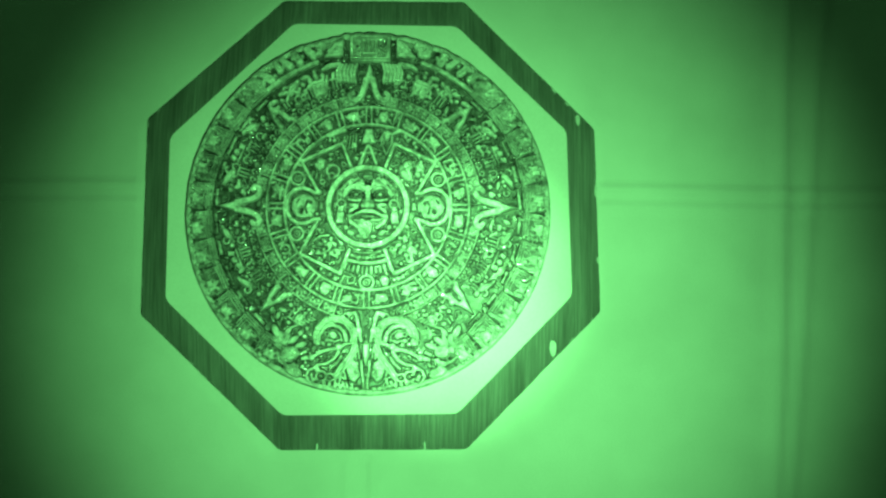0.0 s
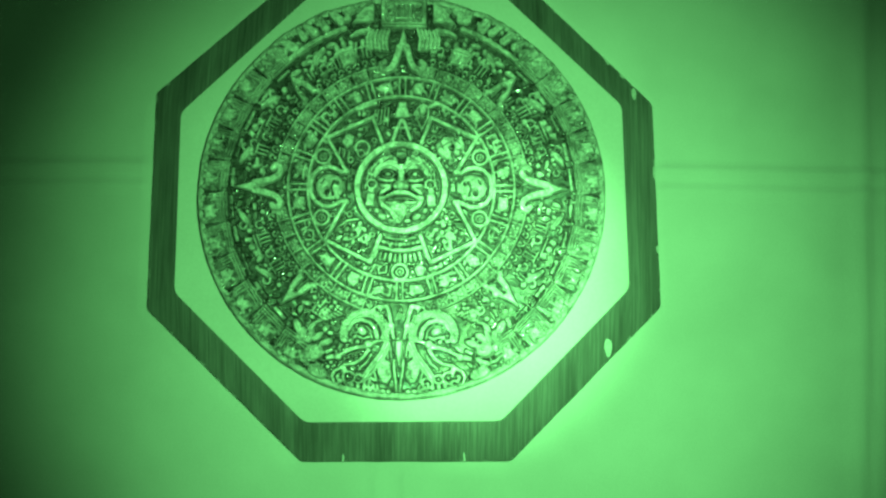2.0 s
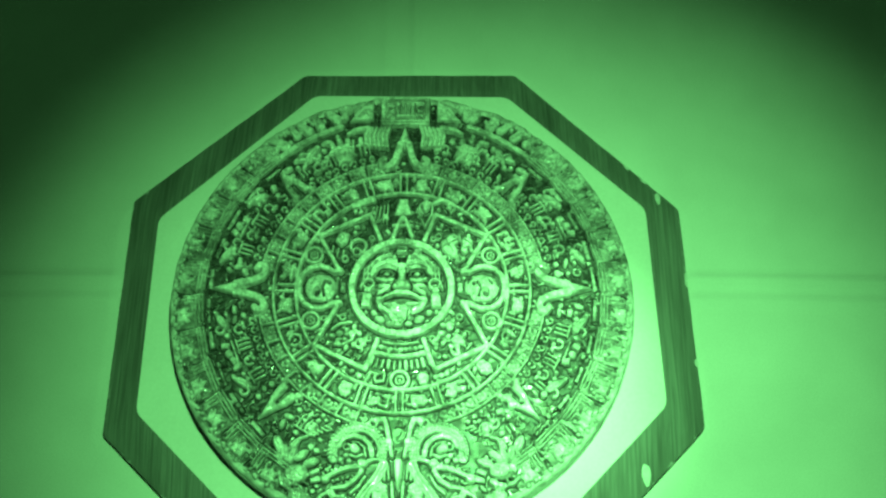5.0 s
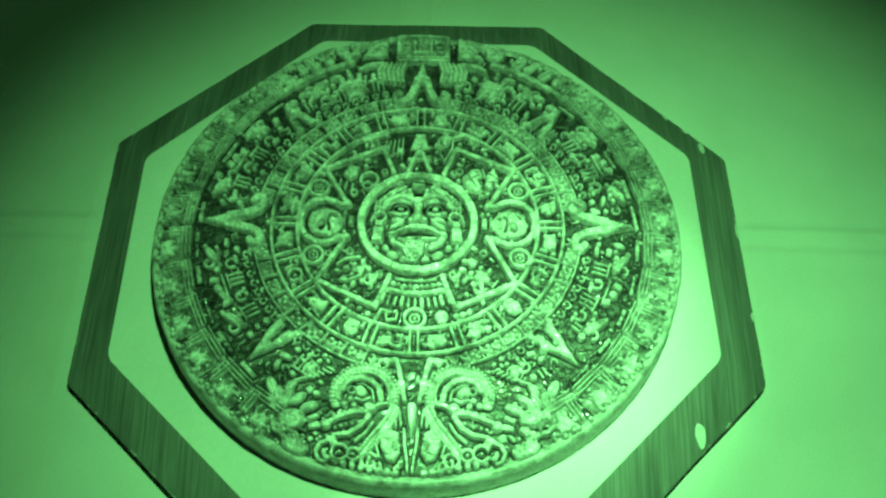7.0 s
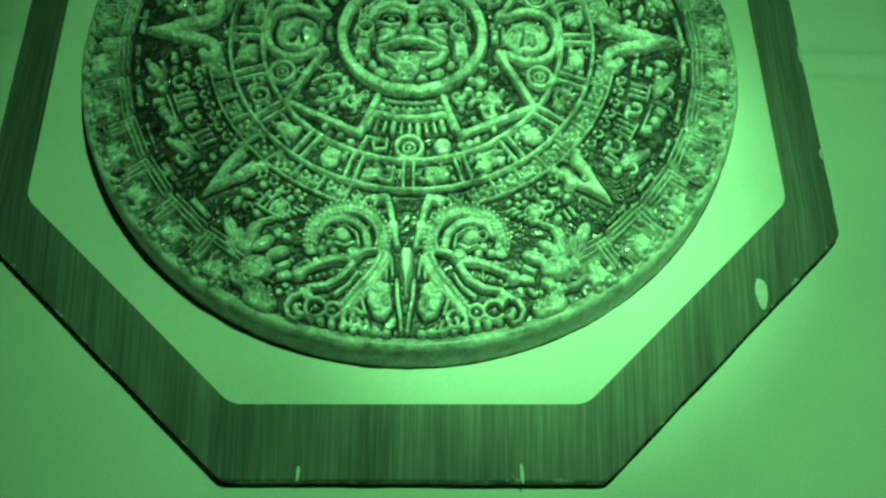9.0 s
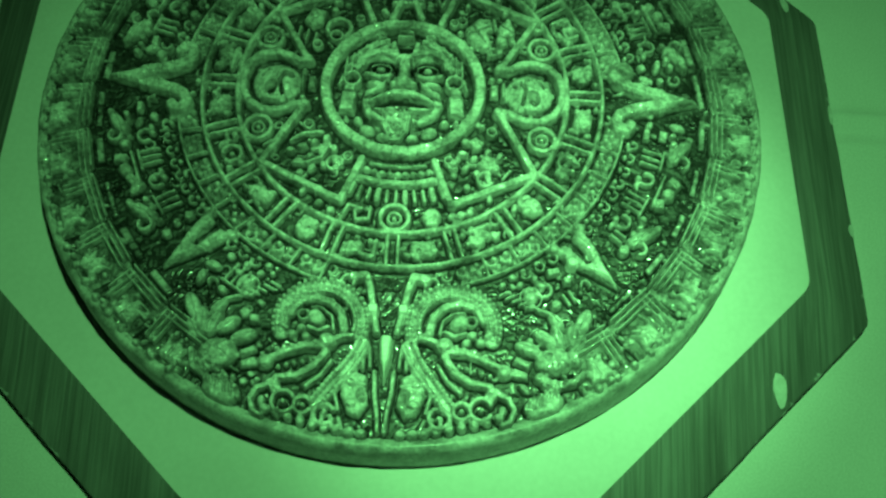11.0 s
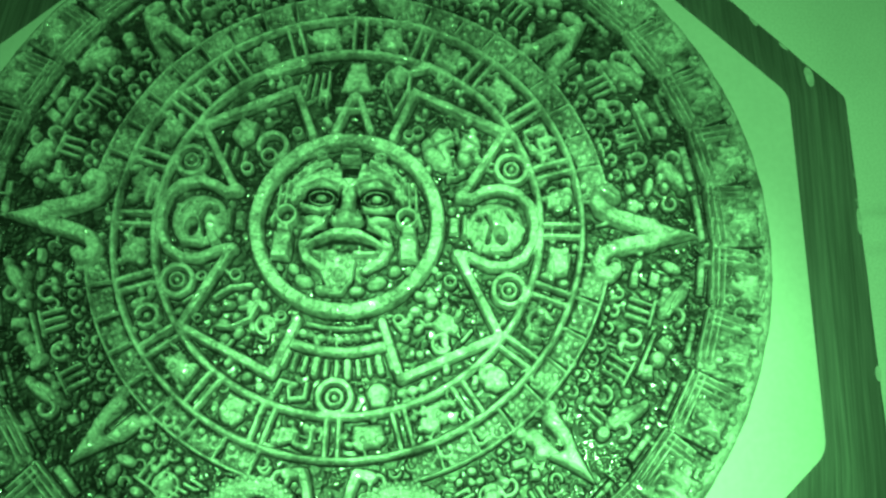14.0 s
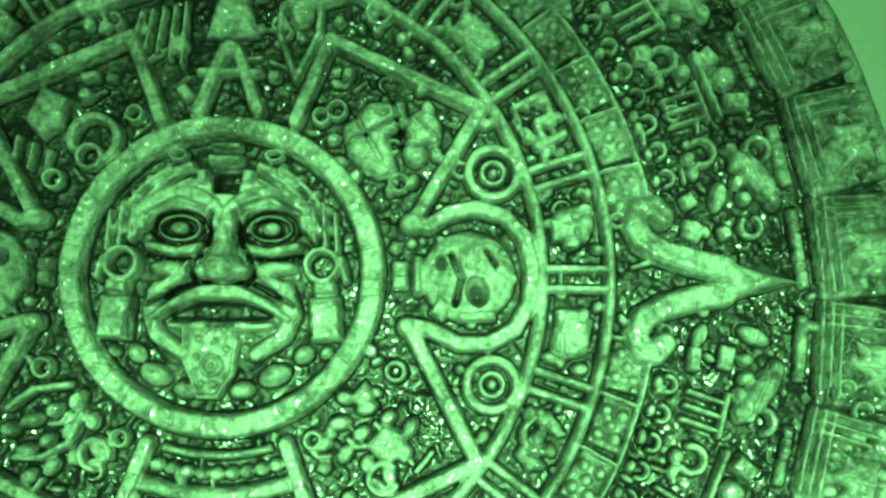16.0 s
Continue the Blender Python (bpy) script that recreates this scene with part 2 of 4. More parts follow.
def bevel_side(k):
    """One of the eight sloping dark sides, with its upright outer edge."""
    inner = rounded_octagon(INN, Z_TOP + 0.0003, 0.01)
    outer = rounded_octagon(OUT, Z_OUT, 0.006)
    n = 40

    def edge(pts):
        """Even steps along a straight edge, short ones round its two half corners."""
        line = [pts[((k - 1) % 8) * 7 + s] for s in (3, 4, 5, 6)] + [pts[(k % 8) * 7 + s] for s in (0, 1, 2, 3)]
        res = []
        for s in range(n + 1):
            f = s / n
            if f <= 0.08:
                j = f / 0.08 * 3
            elif f >= 0.92:
                j = 4 + (f - 0.92) / 0.08 * 3
            else:
                j = 3 + (f - 0.08) / 0.84
            i = min(6, int(j))
            res.append(line[i].lerp(line[i + 1], j - i))
        return res

    ins = edge(inner)
    outs = [p * (1 + 0.00025 / OUT * (0 < s < n) * noise.noise((p.x * 90, p.y * 90, 0.2))) for s, p in enumerate(edge(outer))]
    bm = bmesh.new()
    uv = bm.loops.layers.uv.new("UVMap")
    rows = []
    profile = ((0.0, 0.0), (0.02, 0.0), (0.35, 0.35), (0.7, 0.7), (0.965, 0.955), (0.995, 0.985), (1.0, 1.04))
    for f, g in profile:
        rows.append([bm.verts.new((*i.xy.lerp(o.xy, f), i.z + (o.z - i.z) * g)) for i, o in zip(ins, outs)])
    rows.append([bm.verts.new((o.x * 0.996, o.y * 0.996, 0.0025)) for o in outs])
    vs = [f for f, g in profile] + [1.06]
    for r in range(len(rows) - 1):
        for s in range(n):
            face = bm.faces.new((rows[r][s], rows[r + 1][s], rows[r + 1][s + 1], rows[r][s + 1]))
            face.smooth = True
            for loop, (ss, rr) in zip(face.loops, ((s, r), (s, r + 1), (s + 1, r + 1), (s + 1, r))):
                loop[uv].uv = (ss / n, vs[rr])
    bmesh.ops.recalc_face_normals(bm, faces=bm.faces[:])
    ob = part("bevelled_side", bm, WOOD, plaque)
    if sum(p.normal.z * p.area for p in ob.data.polygons) < 0:
        ob.data.flip_normals()
    return ob


base_board()
SIDES = [bevel_side(k) for k in range(8)]


def paint_chip(k, along, across, length, width, angle):
    """A flake of bare light wood where the stain has broken away."""
    out, inn = octagon(OUT, Z_OUT), octagon(INN, Z_TOP)
    p = inn[k - 1].lerp(inn[k], along).lerp(out[k - 1].lerp(out[k], along), across)
    t = (out[k] - out[k - 1]).normalized()
    d = (out[k - 1].lerp(out[k], along) - inn[k - 1].lerp(inn[k], along)).normalized()
    d = (d - t * d.dot(t)).normalized()
    nrm = t.cross(d)
    nrm = nrm if nrm.z > 0 else -nrm
    bm = bmesh.new()
    ca, sa = math.cos(radians(angle)), math.sin(radians(angle))
    top, low = [], []
    for s in range(12):
        a = s * math.tau / 12
        r = 1 + 0.35 * noise.noise((along * 9 + math.cos(a), across * 7 + math.sin(a), k))
        u, v = length / 2 * r * math.cos(a), width / 2 * r * math.sin(a)
        q = p + t * (u * ca - v * sa) + d * (u * sa + v * ca)
        top.append(bm.verts.new(q + nrm * 0.0003))
        low.append(bm.verts.new(q - nrm * 0.0003))
    bm.faces.new(top)
    for s in range(12):
        bm.faces.new((top[s], low[s], low[(s + 1) % 12], top[(s + 1) % 12]))
    bmesh.ops.recalc_face_normals(bm, faces=bm.faces[:])
    return part("paint_chip", bm, BARE, SIDES[k], "bare light wood chip")


for c in ((7, 0.69, 0.72, 0.0108, 0.0044, -45), (1, 0.075, 0.74, 0.0075, 0.0032, 45), (0, 0.66, 0.97, 0.008, 0.0018, 0), (0, 0.28, 0.97, 0.005, 0.0018, 0),
          (1, 0.3, 0.95, 0.004, 0.0015, 10), (1, 0.2, 0.95, 0.0035, 0.0012, 0), (6, 0.2, 0.9, 0.0012, 0.005, 5), (6, 0.78, 0.9, 0.0012, 0.006, -4)):
    paint_chip(*c)


# ---- the carved stone disc: one relief surface, cut into its carved pieces ----
CX, CY = 0.001, 0.0085
STEP, HALF = 0.22, 123.0
SOUTH = 3.0  # the rim circle lies this far south of the carving's middle
GROUND = 31.0
N = int(2 * HALF / STEP) + 1
axis = np.linspace(-HALF, HALF, N)
H = np.full((N, N), GROUND)
LAB = np.zeros((N, N), dtype=np.int32)
PIECES = ["ground"]
rng = np.random.RandomState(7)
BOSS = 1.0  # how much of a boss is rounded: 1 a dome, less a flat-topped chip


def piece(name):
    """Start a new carved piece; all that is carved next belongs to it."""
    PIECES.append(name)


def window(x0, y0, x1, y1):
    i0, i1 = max(0, int((x0 + HALF) / STEP)), min(N, int((x1 + HALF) / STEP) + 2)
    j0, j1 = max(0, int((y0 + HALF) / STEP)), min(N, int((y1 + HALF) / STEP) + 2)
    if i1 <= i0 or j1 <= j0:
        return None
    X, Y = np.meshgrid(axis[i0:i1], axis[j0:j1])
    return slice(j0, j1), slice(i0, i1), X, Y


def carve(win, d, top, edge=1.0, dome=0.0, cut=False, base=GROUND):
    """Raise to `top` mm over the ground where the signed distance d (mm, inside minus) allows, with a rounded shoulder."""
    js, is_, X, Y = win
    s = np.clip(-d / edge, 0, 1)
    h = base + top * np.sqrt(np.clip(s * (2 - s), 0, 1)) + (dome * np.clip(-d, 0, None) if dome else 0)
    old = H[js, is_]
    if cut:
        m = d < 0
        H[js, is_] = np.where(m, old - top * np.sqrt(np.clip(s * (2 - s), 0, 1)), old)
        return
    m = (d < 0) & (h > old)
    old[m] = h[m]
    LAB[js, is_][m] = len(PIECES) - 1


def turned(x, y, deg):
    c, s = math.cos(radians(deg)), math.sin(radians(deg))
    return x * c - y * s, x * s + y * c


def polar(r, deg):
    return r * math.cos(radians(deg)), r * math.sin(radians(deg))


def blob(x, y, rx, ry=None, turn=0.0, top=4.0, cut=False, base=GROUND):
    """A rounded boss."""
    ry = ry or rx
    m = max(rx, ry) + 0.5
    w = window(x - m, y - m, x + m, y + m)
    if w is None:
        return
    u, v = turned(w[2] - x, w[3] - y, -turn)
    q = np.sqrt((u / rx) ** 2 + (v / ry) ** 2)
    carve(w, (q - 1) * min(rx, ry), top, min(rx, ry) * (1.0 if cut else BOSS), cut=cut, base=base)


def slab(x, y, hx, hy, turn=0.0, top=3.0, edge=0.8, round_=0.6, cut=False, base=GROUND):
    """A block with rounded corners."""
    m = math.hypot(hx, hy) + 0.5
    w = window(x - m, y - m, x + m, y + m)
    if w is None:
        return
    u, v = turned(w[2] - x, w[3] - y, -turn)
    a, b = np.abs(u) - hx + round_, np.abs(v) - hy + round_
    d = np.hypot(np.maximum(a, 0), np.maximum(b, 0)) + np.minimum(np.maximum(a, b), 0) - round_
    carve(w, d, top, edge, cut=cut, base=base)


def stroke(pts, width, top=3.5, taper=1.0, cut=False, edge=None, base=GROUND):
    """A rounded bar along a line of points; taper: its width at the end against the start."""
    p = np.array(pts, dtype=float)
    lo, hi = p.min(0) - width - 0.5, p.max(0) + width + 0.5
    w = window(lo[0], lo[1], hi[0], hi[1])
    if w is None:
        return
    X, Y = w[2], w[3]
    best = np.full(X.shape, 1e9)
    n = len(p) - 1
    for k in range(n):
        a, b = p[k], p[k + 1]
        ab = b - a
        t = np.clip(((X - a[0]) * ab[0] + (Y - a[1]) * ab[1]) / max(1e-9, ab @ ab), 0, 1)
        wd = width / 2 * (1 + (taper - 1) * (k + t) / n)
        best = np.minimum(best, np.hypot(X - a[0] - t * ab[0], Y - a[1] - t * ab[1]) - wd)
    carve(w, best, top, edge or width * 0.24, cut=cut, base=base)


def arc(x, y, r, a0, a1, width, top=3.5, taper=1.0, squash=1.0, cut=False, turn=0.0):
    n = max(6, int(abs(a1 - a0) / 9))
    pts = []
    for k in range(n + 1):
        a = radians(a0 + (a1 - a0) * k / n)
        u, v = turned(r * math.cos(a), r * squash * math.sin(a), turn)
        pts.append((x + u, y + v))
    stroke(pts, width, top, taper, cut)


def ring(r0, r1, top, edge=0.9, a0=None, a1=None):
    """A band round the middle, whole or from a0 to a1 degrees."""
    w = window(-r1 - 1, -r1 - 1, r1 + 1, r1 + 1)
    R = np.hypot(w[2], w[3])
    d = np.abs(R - (r0 + r1) / 2) - (r1 - r0) / 2
    if a0 is not None:
        mid, half = (a0 + a1) / 2, (a1 - a0) / 2
        A = np.abs((np.degrees(np.arctan2(w[3], w[2])) - mid + 180) % 360 - 180)
        d = np.maximum(d, np.radians(A - half) * R)
    carve(w, d, top, edge)


def poly(pts, top=3.0, edge=1.0, cut=False, base=GROUND):
    """A flat-topped shape with any outline."""
    p = np.array(pts, dtype=float)
    lo, hi = p.min(0) - 1, p.max(0) + 1
    w = window(lo[0], lo[1], hi[0], hi[1])
    if w is None:
        return
    X, Y = w[2], w[3]
    d, inside = np.full(X.shape, 1e9), np.zeros(X.shape, bool)
    for k in range(len(p)):
        a, b = p[k - 1], p[k]
        ab = b - a
        t = np.clip(((X - a[0]) * ab[0] + (Y - a[1]) * ab[1]) / max(1e-9, ab @ ab), 0, 1)
        d = np.minimum(d, np.hypot(X - a[0] - t * ab[0], Y - a[1] - t * ab[1]))
        cross = (a[1] > Y) != (b[1] > Y)
        with np.errstate(divide="ignore", invalid="ignore"):
            inside ^= cross & (X < (b[0] - a[0]) * (Y - a[1]) / (b[1] - a[1]) + a[0])
    carve(w, np.where(inside, -d, d), top, edge, cut=cut, base=base)


def local(cx, cy, turn):
    """Maps a piece's own plan (u to its right, v up) into the disc."""
    def at(u, v):
        a, b = turned(u, v, turn)
        return cx + a, cy + b
    return at


# a faint uneven ground between the carvings
def rough(cells, amount, seed):
    r = np.random.RandomState(seed).rand(cells + 2, cells + 2) - 0.5
    g = np.linspace(0, cells, N)
    i = g.astype(int)
    f = g - i
    f = f * f * (3 - 2 * f)
    a = r[i][:, i] * (1 - f)[None, :] + r[i][:, i + 1] * f[None, :]
    b = r[i + 1][:, i] * (1 - f)[None, :] + r[i + 1][:, i + 1] * f[None, :]
    return amount * 2 * (a * (1 - f)[:, None] + b * f[:, None])


# --- the middle: face ring and face ---
piece("face_ring")
ring(23.2, 27.6, 5.6, 1.0)
for k in range(34):
    a = k * 10.6 + rng.uniform(-2, 2)
    stroke([polar(23.2, a), polar(27.6, a + rng.uniform(-2, 2))], 0.5, 0.5, cut=True)

piece("carved_face")
blob(0, 3.0, 14.6, 16.6, top=1.5)
blob(-0.5, -6, 13.2, 11.4, top=1.3)
blob(0, 13.6, 11.0, 4.0, top=3.6)                                          # forehead
for s in (-1, 1):
    arc(s * 7.4, 8.2, 6.6, 8, 172, 3.8, 5.2, squash=0.8)                 # brow
    blob(s * 7.6, 8.0, 5.6, 3.4, s * 4, top=3.6, cut=True)                 # socket
    blob(s * 7.8, 8.0, 1.8, 1.4, s * 6, top=2.6)                           # eyeball
    arc(s * 7.8, 8.0, 3.5, 0, 360, 0.7, 1.9, squash=0.6)                   # lids
    arc(s * 7.8, 8.1, 5.3, 10, 170, 0.9, 3.2, squash=0.66)
    stroke([(s * 3.8, 4.4), (s * 7.6, 3.7), (s * 12.6, 4.8)], 2.2, 4.6, 0.8)   # pouches under the eye
    blob(s * 8.9, 1.1, 3.9, 1.5, s * 4, top=5.2)
    stroke([(s * 4.8, 2.2), (s * 7.4, -0.6), (s * 11.6, -3.2)], 2.2, 4.8, 0.9)  # fold from nose to cheek
    stroke([(s * 10.6, -2.6), (s * 12.0, -6.6), (s * 10.6, -10.4), (s * 6.0, -13.4)], 3.4, 4.4, 0.8)  # jaw
    blob(s * 3.3, 0.5, 1.9, 1.6, s * -10, top=6.2)                         # nostril wing
    for k in range(3):                                                     # hair bands
        arc(0, 1.5, 15.6 + 1.8 * k, 90 - s * 72, 90 - s * (22 + 4 * k), 1.1, 5.2 - 0.4 * k)
    for k in range(5):
        blob(*polar(20.4, 90 - s * (28 + 10 * k)), 1.5, 1.0, 90 - s * (28 + 10 * k), top=4.8)
poly([(-1.3, 11.4), (1.3, 11.4), (2.9, 1.0), (-2.9, 1.0)], 5.6, 2.0)       # bridge
blob(0, 1.0, 3.8, 3.2, top=8.6)                                            # broad tip of the nose
blob(0, 3.6, 2.3, 4.0, top=6.8)
for s in (-1, 1):                                                          # the drawn upper lip, arched like a moustache
    stroke([(s * 0.1, -2.9), (s * 3.4, -3.2), (s * 7.4, -4.9), (s * 11.4, -7.6)], 3.3, 5.8, 0.5)
    stroke([(s * 3.0, -8.7), (s * 5.6, -8.9), (s * 8.6, -8.6)], 1.8, 4.0, 0.7)  # lower lip
poly([(-10.0, -6.6), (-4.5, -4.8), (0, -4.6), (4.5, -4.8), (9.4, -6.6), (7.6, -7.7), (0, -8.0), (-8.0, -7.7)], 2.2, 1.0, True)  # parted mouth
for s in (-1, 1):                                                          # dark creases round the nose, eyes and cheeks
    stroke([(s * 2.0, 10.2), (s * 3.0, 5.4), (s * 4.6, 2.6), (s * 5.4, 0.4), (s * 4.2, -1.4)], 1.0, 4.2, cut=True)
    stroke([(s * 4.6, 2.7), (s * 9.2, 2.6), (s * 13.2, 3.3)], 0.6, 3.0, cut=True)
    stroke([(s * 3.2, 11.2), (s * 7.8, 12.8), (s * 13.0, 10.2)], 0.7, 2.8, cut=True)
    stroke([(s * 5.2, -1.5), (s * 8.6, -3.2), (s * 12.2, -5.2)], 0.8, 3.6, cut=True)
stroke([(-3.6, -1.3), (0, -1.6), (3.6, -1.3)], 0.8, 3.4, cut=True)
piece("carved_tongue")
poly([(-5.6, -8.4), (2.4, -8.4), (3.2, -12.0), (2.2, -17.0), (-0.4, -21.0), (-3.4, -20.4), (-5.8, -15.0)], 3.2, 1.4)
stroke([(2.8, -11.2), (2.2, -16.8), (-0.2, -20.6), (-3.4, -20.6)], 0.9, 4.4)
stroke([(-6.2, -9.4), (-5.8, -15.0), (-3.6, -19.6)], 0.8, 3.8)
arc(-1.2, -15.4, 1.5, 0, 360, 1.0, 4.6)
for q in ((-3.4, -11.0), (-0.8, -11.4), (1.2, -12.6), (-3.8, -14.0), (-4.0, -16.4), (-2.8, -18.4), (-0.8, -18.4), (-1.2, -15.4), (-2.2, -9.4), (0.8, -9.4)):
    blob(*q, 1.0, 0.8, q[1] * 30, top=4.7)
piece("headband")
slab(0, 19.6, 3.2, 1.0, top=5.8)
slab(0, 22.0, 2.8, 0.8, top=5.6)
for s in (-1, 1):
    slab(s * 3.9, 16.6, 1.2, 1.5, s * -6, top=5.4)
    slab(s * 7.2, 18.0, 2.2, 1.0, s * -22, top=5.2)
    slab(s * 11.4, 15.8, 1.8, 0.9, s * -38, top=5.0)
    arc(s * 8.2, 20.4, 1.4, 0, 360, 0.8, 4.6, squash=0.6)
slab(0, 15.6, 2.3, 1.8, top=6.0, cut=True)
for s in (-1, 1):
    piece("ear_ornament")
    arc(s * 16.8, 1.6, 2.6, 0, 360, 1.3, 5.8)
    slab(s * 17.4, -2.3, 2.1, 1.3, s * 6, 6.0)
    slab(s * 17.6, -7.4, 2.8, 3.9, s * 4, 6.2)
    slab(s * 20.4, 1.0, 0.8, 2.6, s * 14, 5.6)
    for u, v0, v1 in ((15.6, 5.6, 11.6), (17.4, 5.0, 12.0), (19.4, 4.0, 10.4)):
        stroke([(s * u, v0), (s * (u - 0.5), v1)], 1.1, 5.6)
    stroke([(s * 15.2, -6.8), (s * 15.4, -10.4)], 0.6, 2.2, cut=True)
for u, v, rx, ry, turn in ((14.0, -13.4, 2.0, 1.6, 40), (9.2, -16.9, 3.0, 1.9, 20), (3.9, -19.4, 2.3, 1.6, 8), (17.8, -13.0, 1.3, 1.0, 50)):
    for s in (-1, 1):
        piece("necklace_bead")
        blob(s * u - (1.6 if s < 0 and u < 10 else 0), v, rx, ry, s * turn, top=4.8)

BOSS = 0.55
# --- the four square panels round the face, with their broken frames ---
for sx in (-1, 1):
    for sy in (-1, 1):
        piece("panel_frame")
        f = 1.0 if sy > 0 else 1.06
        a, b, c, d = (sx * 11.5, sy * 26.6 * f), (sx * 17.3, sy * 41.2 * f), (sx * 43.4, sy * 29.2 * f), (sx * 32.2, sy * 9.6)
        for p, q in ((a, b), (b, c), (c, d)):
            stroke([p, q], 2.9, 4.9)
        piece("panel_figure")
        m = local(sx * 26.5, sy * 24.6 * f, 24 * sx * -sy * -1)
        if sy > 0 and sx > 0:          # a beast's head
            poly([m(-6, 4), m(0, 6.5), m(6, 4), m(5, 0), m(1, -1), m(0, -8), m(-4, -7), m(-7, -1)], 4.4, 1.6)
            blob(*m(1.5, 3.4), 1.2, 0.7, 0, 1.6, True)
            blob(*m(7, -2), 3.2, 3.6, 20, 4.8)
            blob(*m(4, -5), 2.2, 2.8, 10, 4.6)
            for k in range(4):
                blob(*m(9 - k * 0.6, 1 - 2.6 * k), 1.2, 1.6, 30, 4.2)
            arc(*m(-5.5, 7.0), 1.5, 0, 360, 1.0, 3.8)
            for p, q in (((-6, 1), (4, 1.6)), ((-3, 5), (-2, -4)), ((4, 5), (3, -1)), ((6, 0), (8.5, -4)), ((2, -3), (6, -5))):
                stroke([m(*p), m(*q)], 0.7, 2.6, cut=True)
            for u, v in ((-8, 2.5), (-8.6, -1.6), (-7, -5), (-2.4, -9.4), (1.6, -9.6), (9.4, 4.4)):
                blob(*m(u, v), 1.5, 1.1, 40 * u, 4.2)
        elif sy > 0:
            arc(*m(4, 0), 4.0, -60, 200, 2.0, 4.4)
            arc(*m(4.5, -3), 2.0, 0, 360, 1.2, 4.0)
            poly([m(-9, 5), m(-3, 5), m(-2, 0), m(-4, -4), m(-9, -2)], 4.0, 1.2)
            blob(*m(-6, 1.6), 1.1, 1.1, 0, 1.6, True)
            for k in range(3):
                stroke([m(-8 + 3 * k, -5), m(-7 + 3 * k, -9)], 1.1, 3.8)
            blob(*m(-1, 6.4), 1.5, 1.5, 0, 4.0)
        else:
            # rows of rounded knuckles over a curled hand
            for i in range(4):
                for j in range(3):
                    u, v = -7.2 + 4.0 * i + (j % 2) * 1.0, -5.4 + 4.2 * j
                    blob(*m(u, v), 1.7 + 0.3 * ((i + j) % 2), 1.3, 30 + 25 * i - 20 * j, 4.0 + 0.5 * ((i * 3 + j) % 3))
                    if (i + 2 * j) % 3 == 0:
                        stroke([m(u - 1.6, v - 1.8), m(u + 0.2, v - 2.4), m(u + 1.8, v - 1.4)], 1.1, 3.6)
            arc(*m(4.2, -6.4), 2.4, 20, 300, 1.4, 4.2, turn=30 * sx)
            if sx > 0:
                poly([m(-1, -3), m(3.4, -4.4), m(6.4, -1.6), m(4.6, 2.2), m(0.6, 2.0)], 4.8, 1.0)
                poly([m(-7, 3), m(-3.6, 2.2), m(-2.4, 5.4), m(-5.4, 7.2)], 4.6, 1.0)
            else:
                stroke([m(-8, -1.6), m(-4, -3.4), m(1, -3.0), m(5, 0.6)], 1.5, 4.8)
                stroke([m(-6, 6.4), m(-1.0, 7.6), m(4.4, 6.0)], 1.5, 4.4)
        piece("panel_dot")
        arc(sx * 29.5, sy * 16.0, 1.5, 0, 360, 1.0, 4.4)
        piece("panel_dot")
        arc(sx * 16.0, sy * 27.5, 1.3, 0, 360, 1.0, 4.4)
        piece("ring_stud")
        arc(sx * 45.6, sy * 18.0, 4.2, 0, 360, 1.9, 4.6)
        arc(sx * 45.6, sy * 18.0, 1.9, 0, 360, 1.1, 4.0)
        blob(sx * 45.6, sy * 18.0, 0.9, top=4.2)

# --- claw loops at both sides ---
for s in (-1, 1):
    piece("claw_loop")
    pts = [(s * 32.0, 9.4), (s * 34.6, 8.6), (s * 38, 10.8), (s * 42.5, 11.9), (s * 47.5, 10.6), (s * 51.0, 7.0), (s * 52.4, 1.5), (s * 52, -4), (s * 49.5, -8.6), (s * 45, -11.2), (s * 40, -11.2), (s * 35, -8.8), (s * 31.5, -8.2)]
    stroke(pts, 3.0, 5.2)
    blob(s * 32.0, 9.2, 2.4, 2.1, 0, 5.6)
    blob(s * 31.4, -8.4, 2.0, 1.8, 0, 5.4)
    piece("claw_knob")
    BOSS = 1.0
    blob(s * 41.5, 0.2, 8.2, 8.0, 0, 6.2)
    BOSS = 0.55
    blob(s * 43.0, -2.6, 2.0, 2.6, s * 20, 6.0, True)
    stroke([(s * 38.6, 3.6), (s * 40.4, -0.4), (s * 39.4, -4.6)], 1.2, 5.2, cut=True)
    stroke([(s * 44.6, 4.4), (s * 46.6, 1.2)], 1.0, 4.4, cut=True)
    blob(s * 37.0, 2.4, 1.1, 1.5, 0, 4.6, True)
    slab(s * 43.0, -6.6, 3.4, 1.1, s * 4, 5.2)
    slab(s * 37.0, -5.4, 2.0, 1.6, s * 60, 5.0)
    for k in range(3):
        blob(s * (47.3 - 0.3 * k), 1.5 - 2.6 * k + 2.4, 1.2, 1.0, 0, 4.6)
    for k in range(4):
        stroke([(s * (38.0 + 1.6 * k), 4.6), (s * (38.4 + 1.6 * k), 1.2)], 0.45, 0.8, cut=True)
    piece("claw_wrist")
    slab(s * 30.0, 0.2, 1.5, 2.6, 0, 4.4)
    slab(s * 33.0, 0.2, 0.9, 3.6, 0, 4.6)
    stroke([(s * 28.4, 0.3), (s * 31.4, 0.3)], 0.5, 0.8, cut=True)

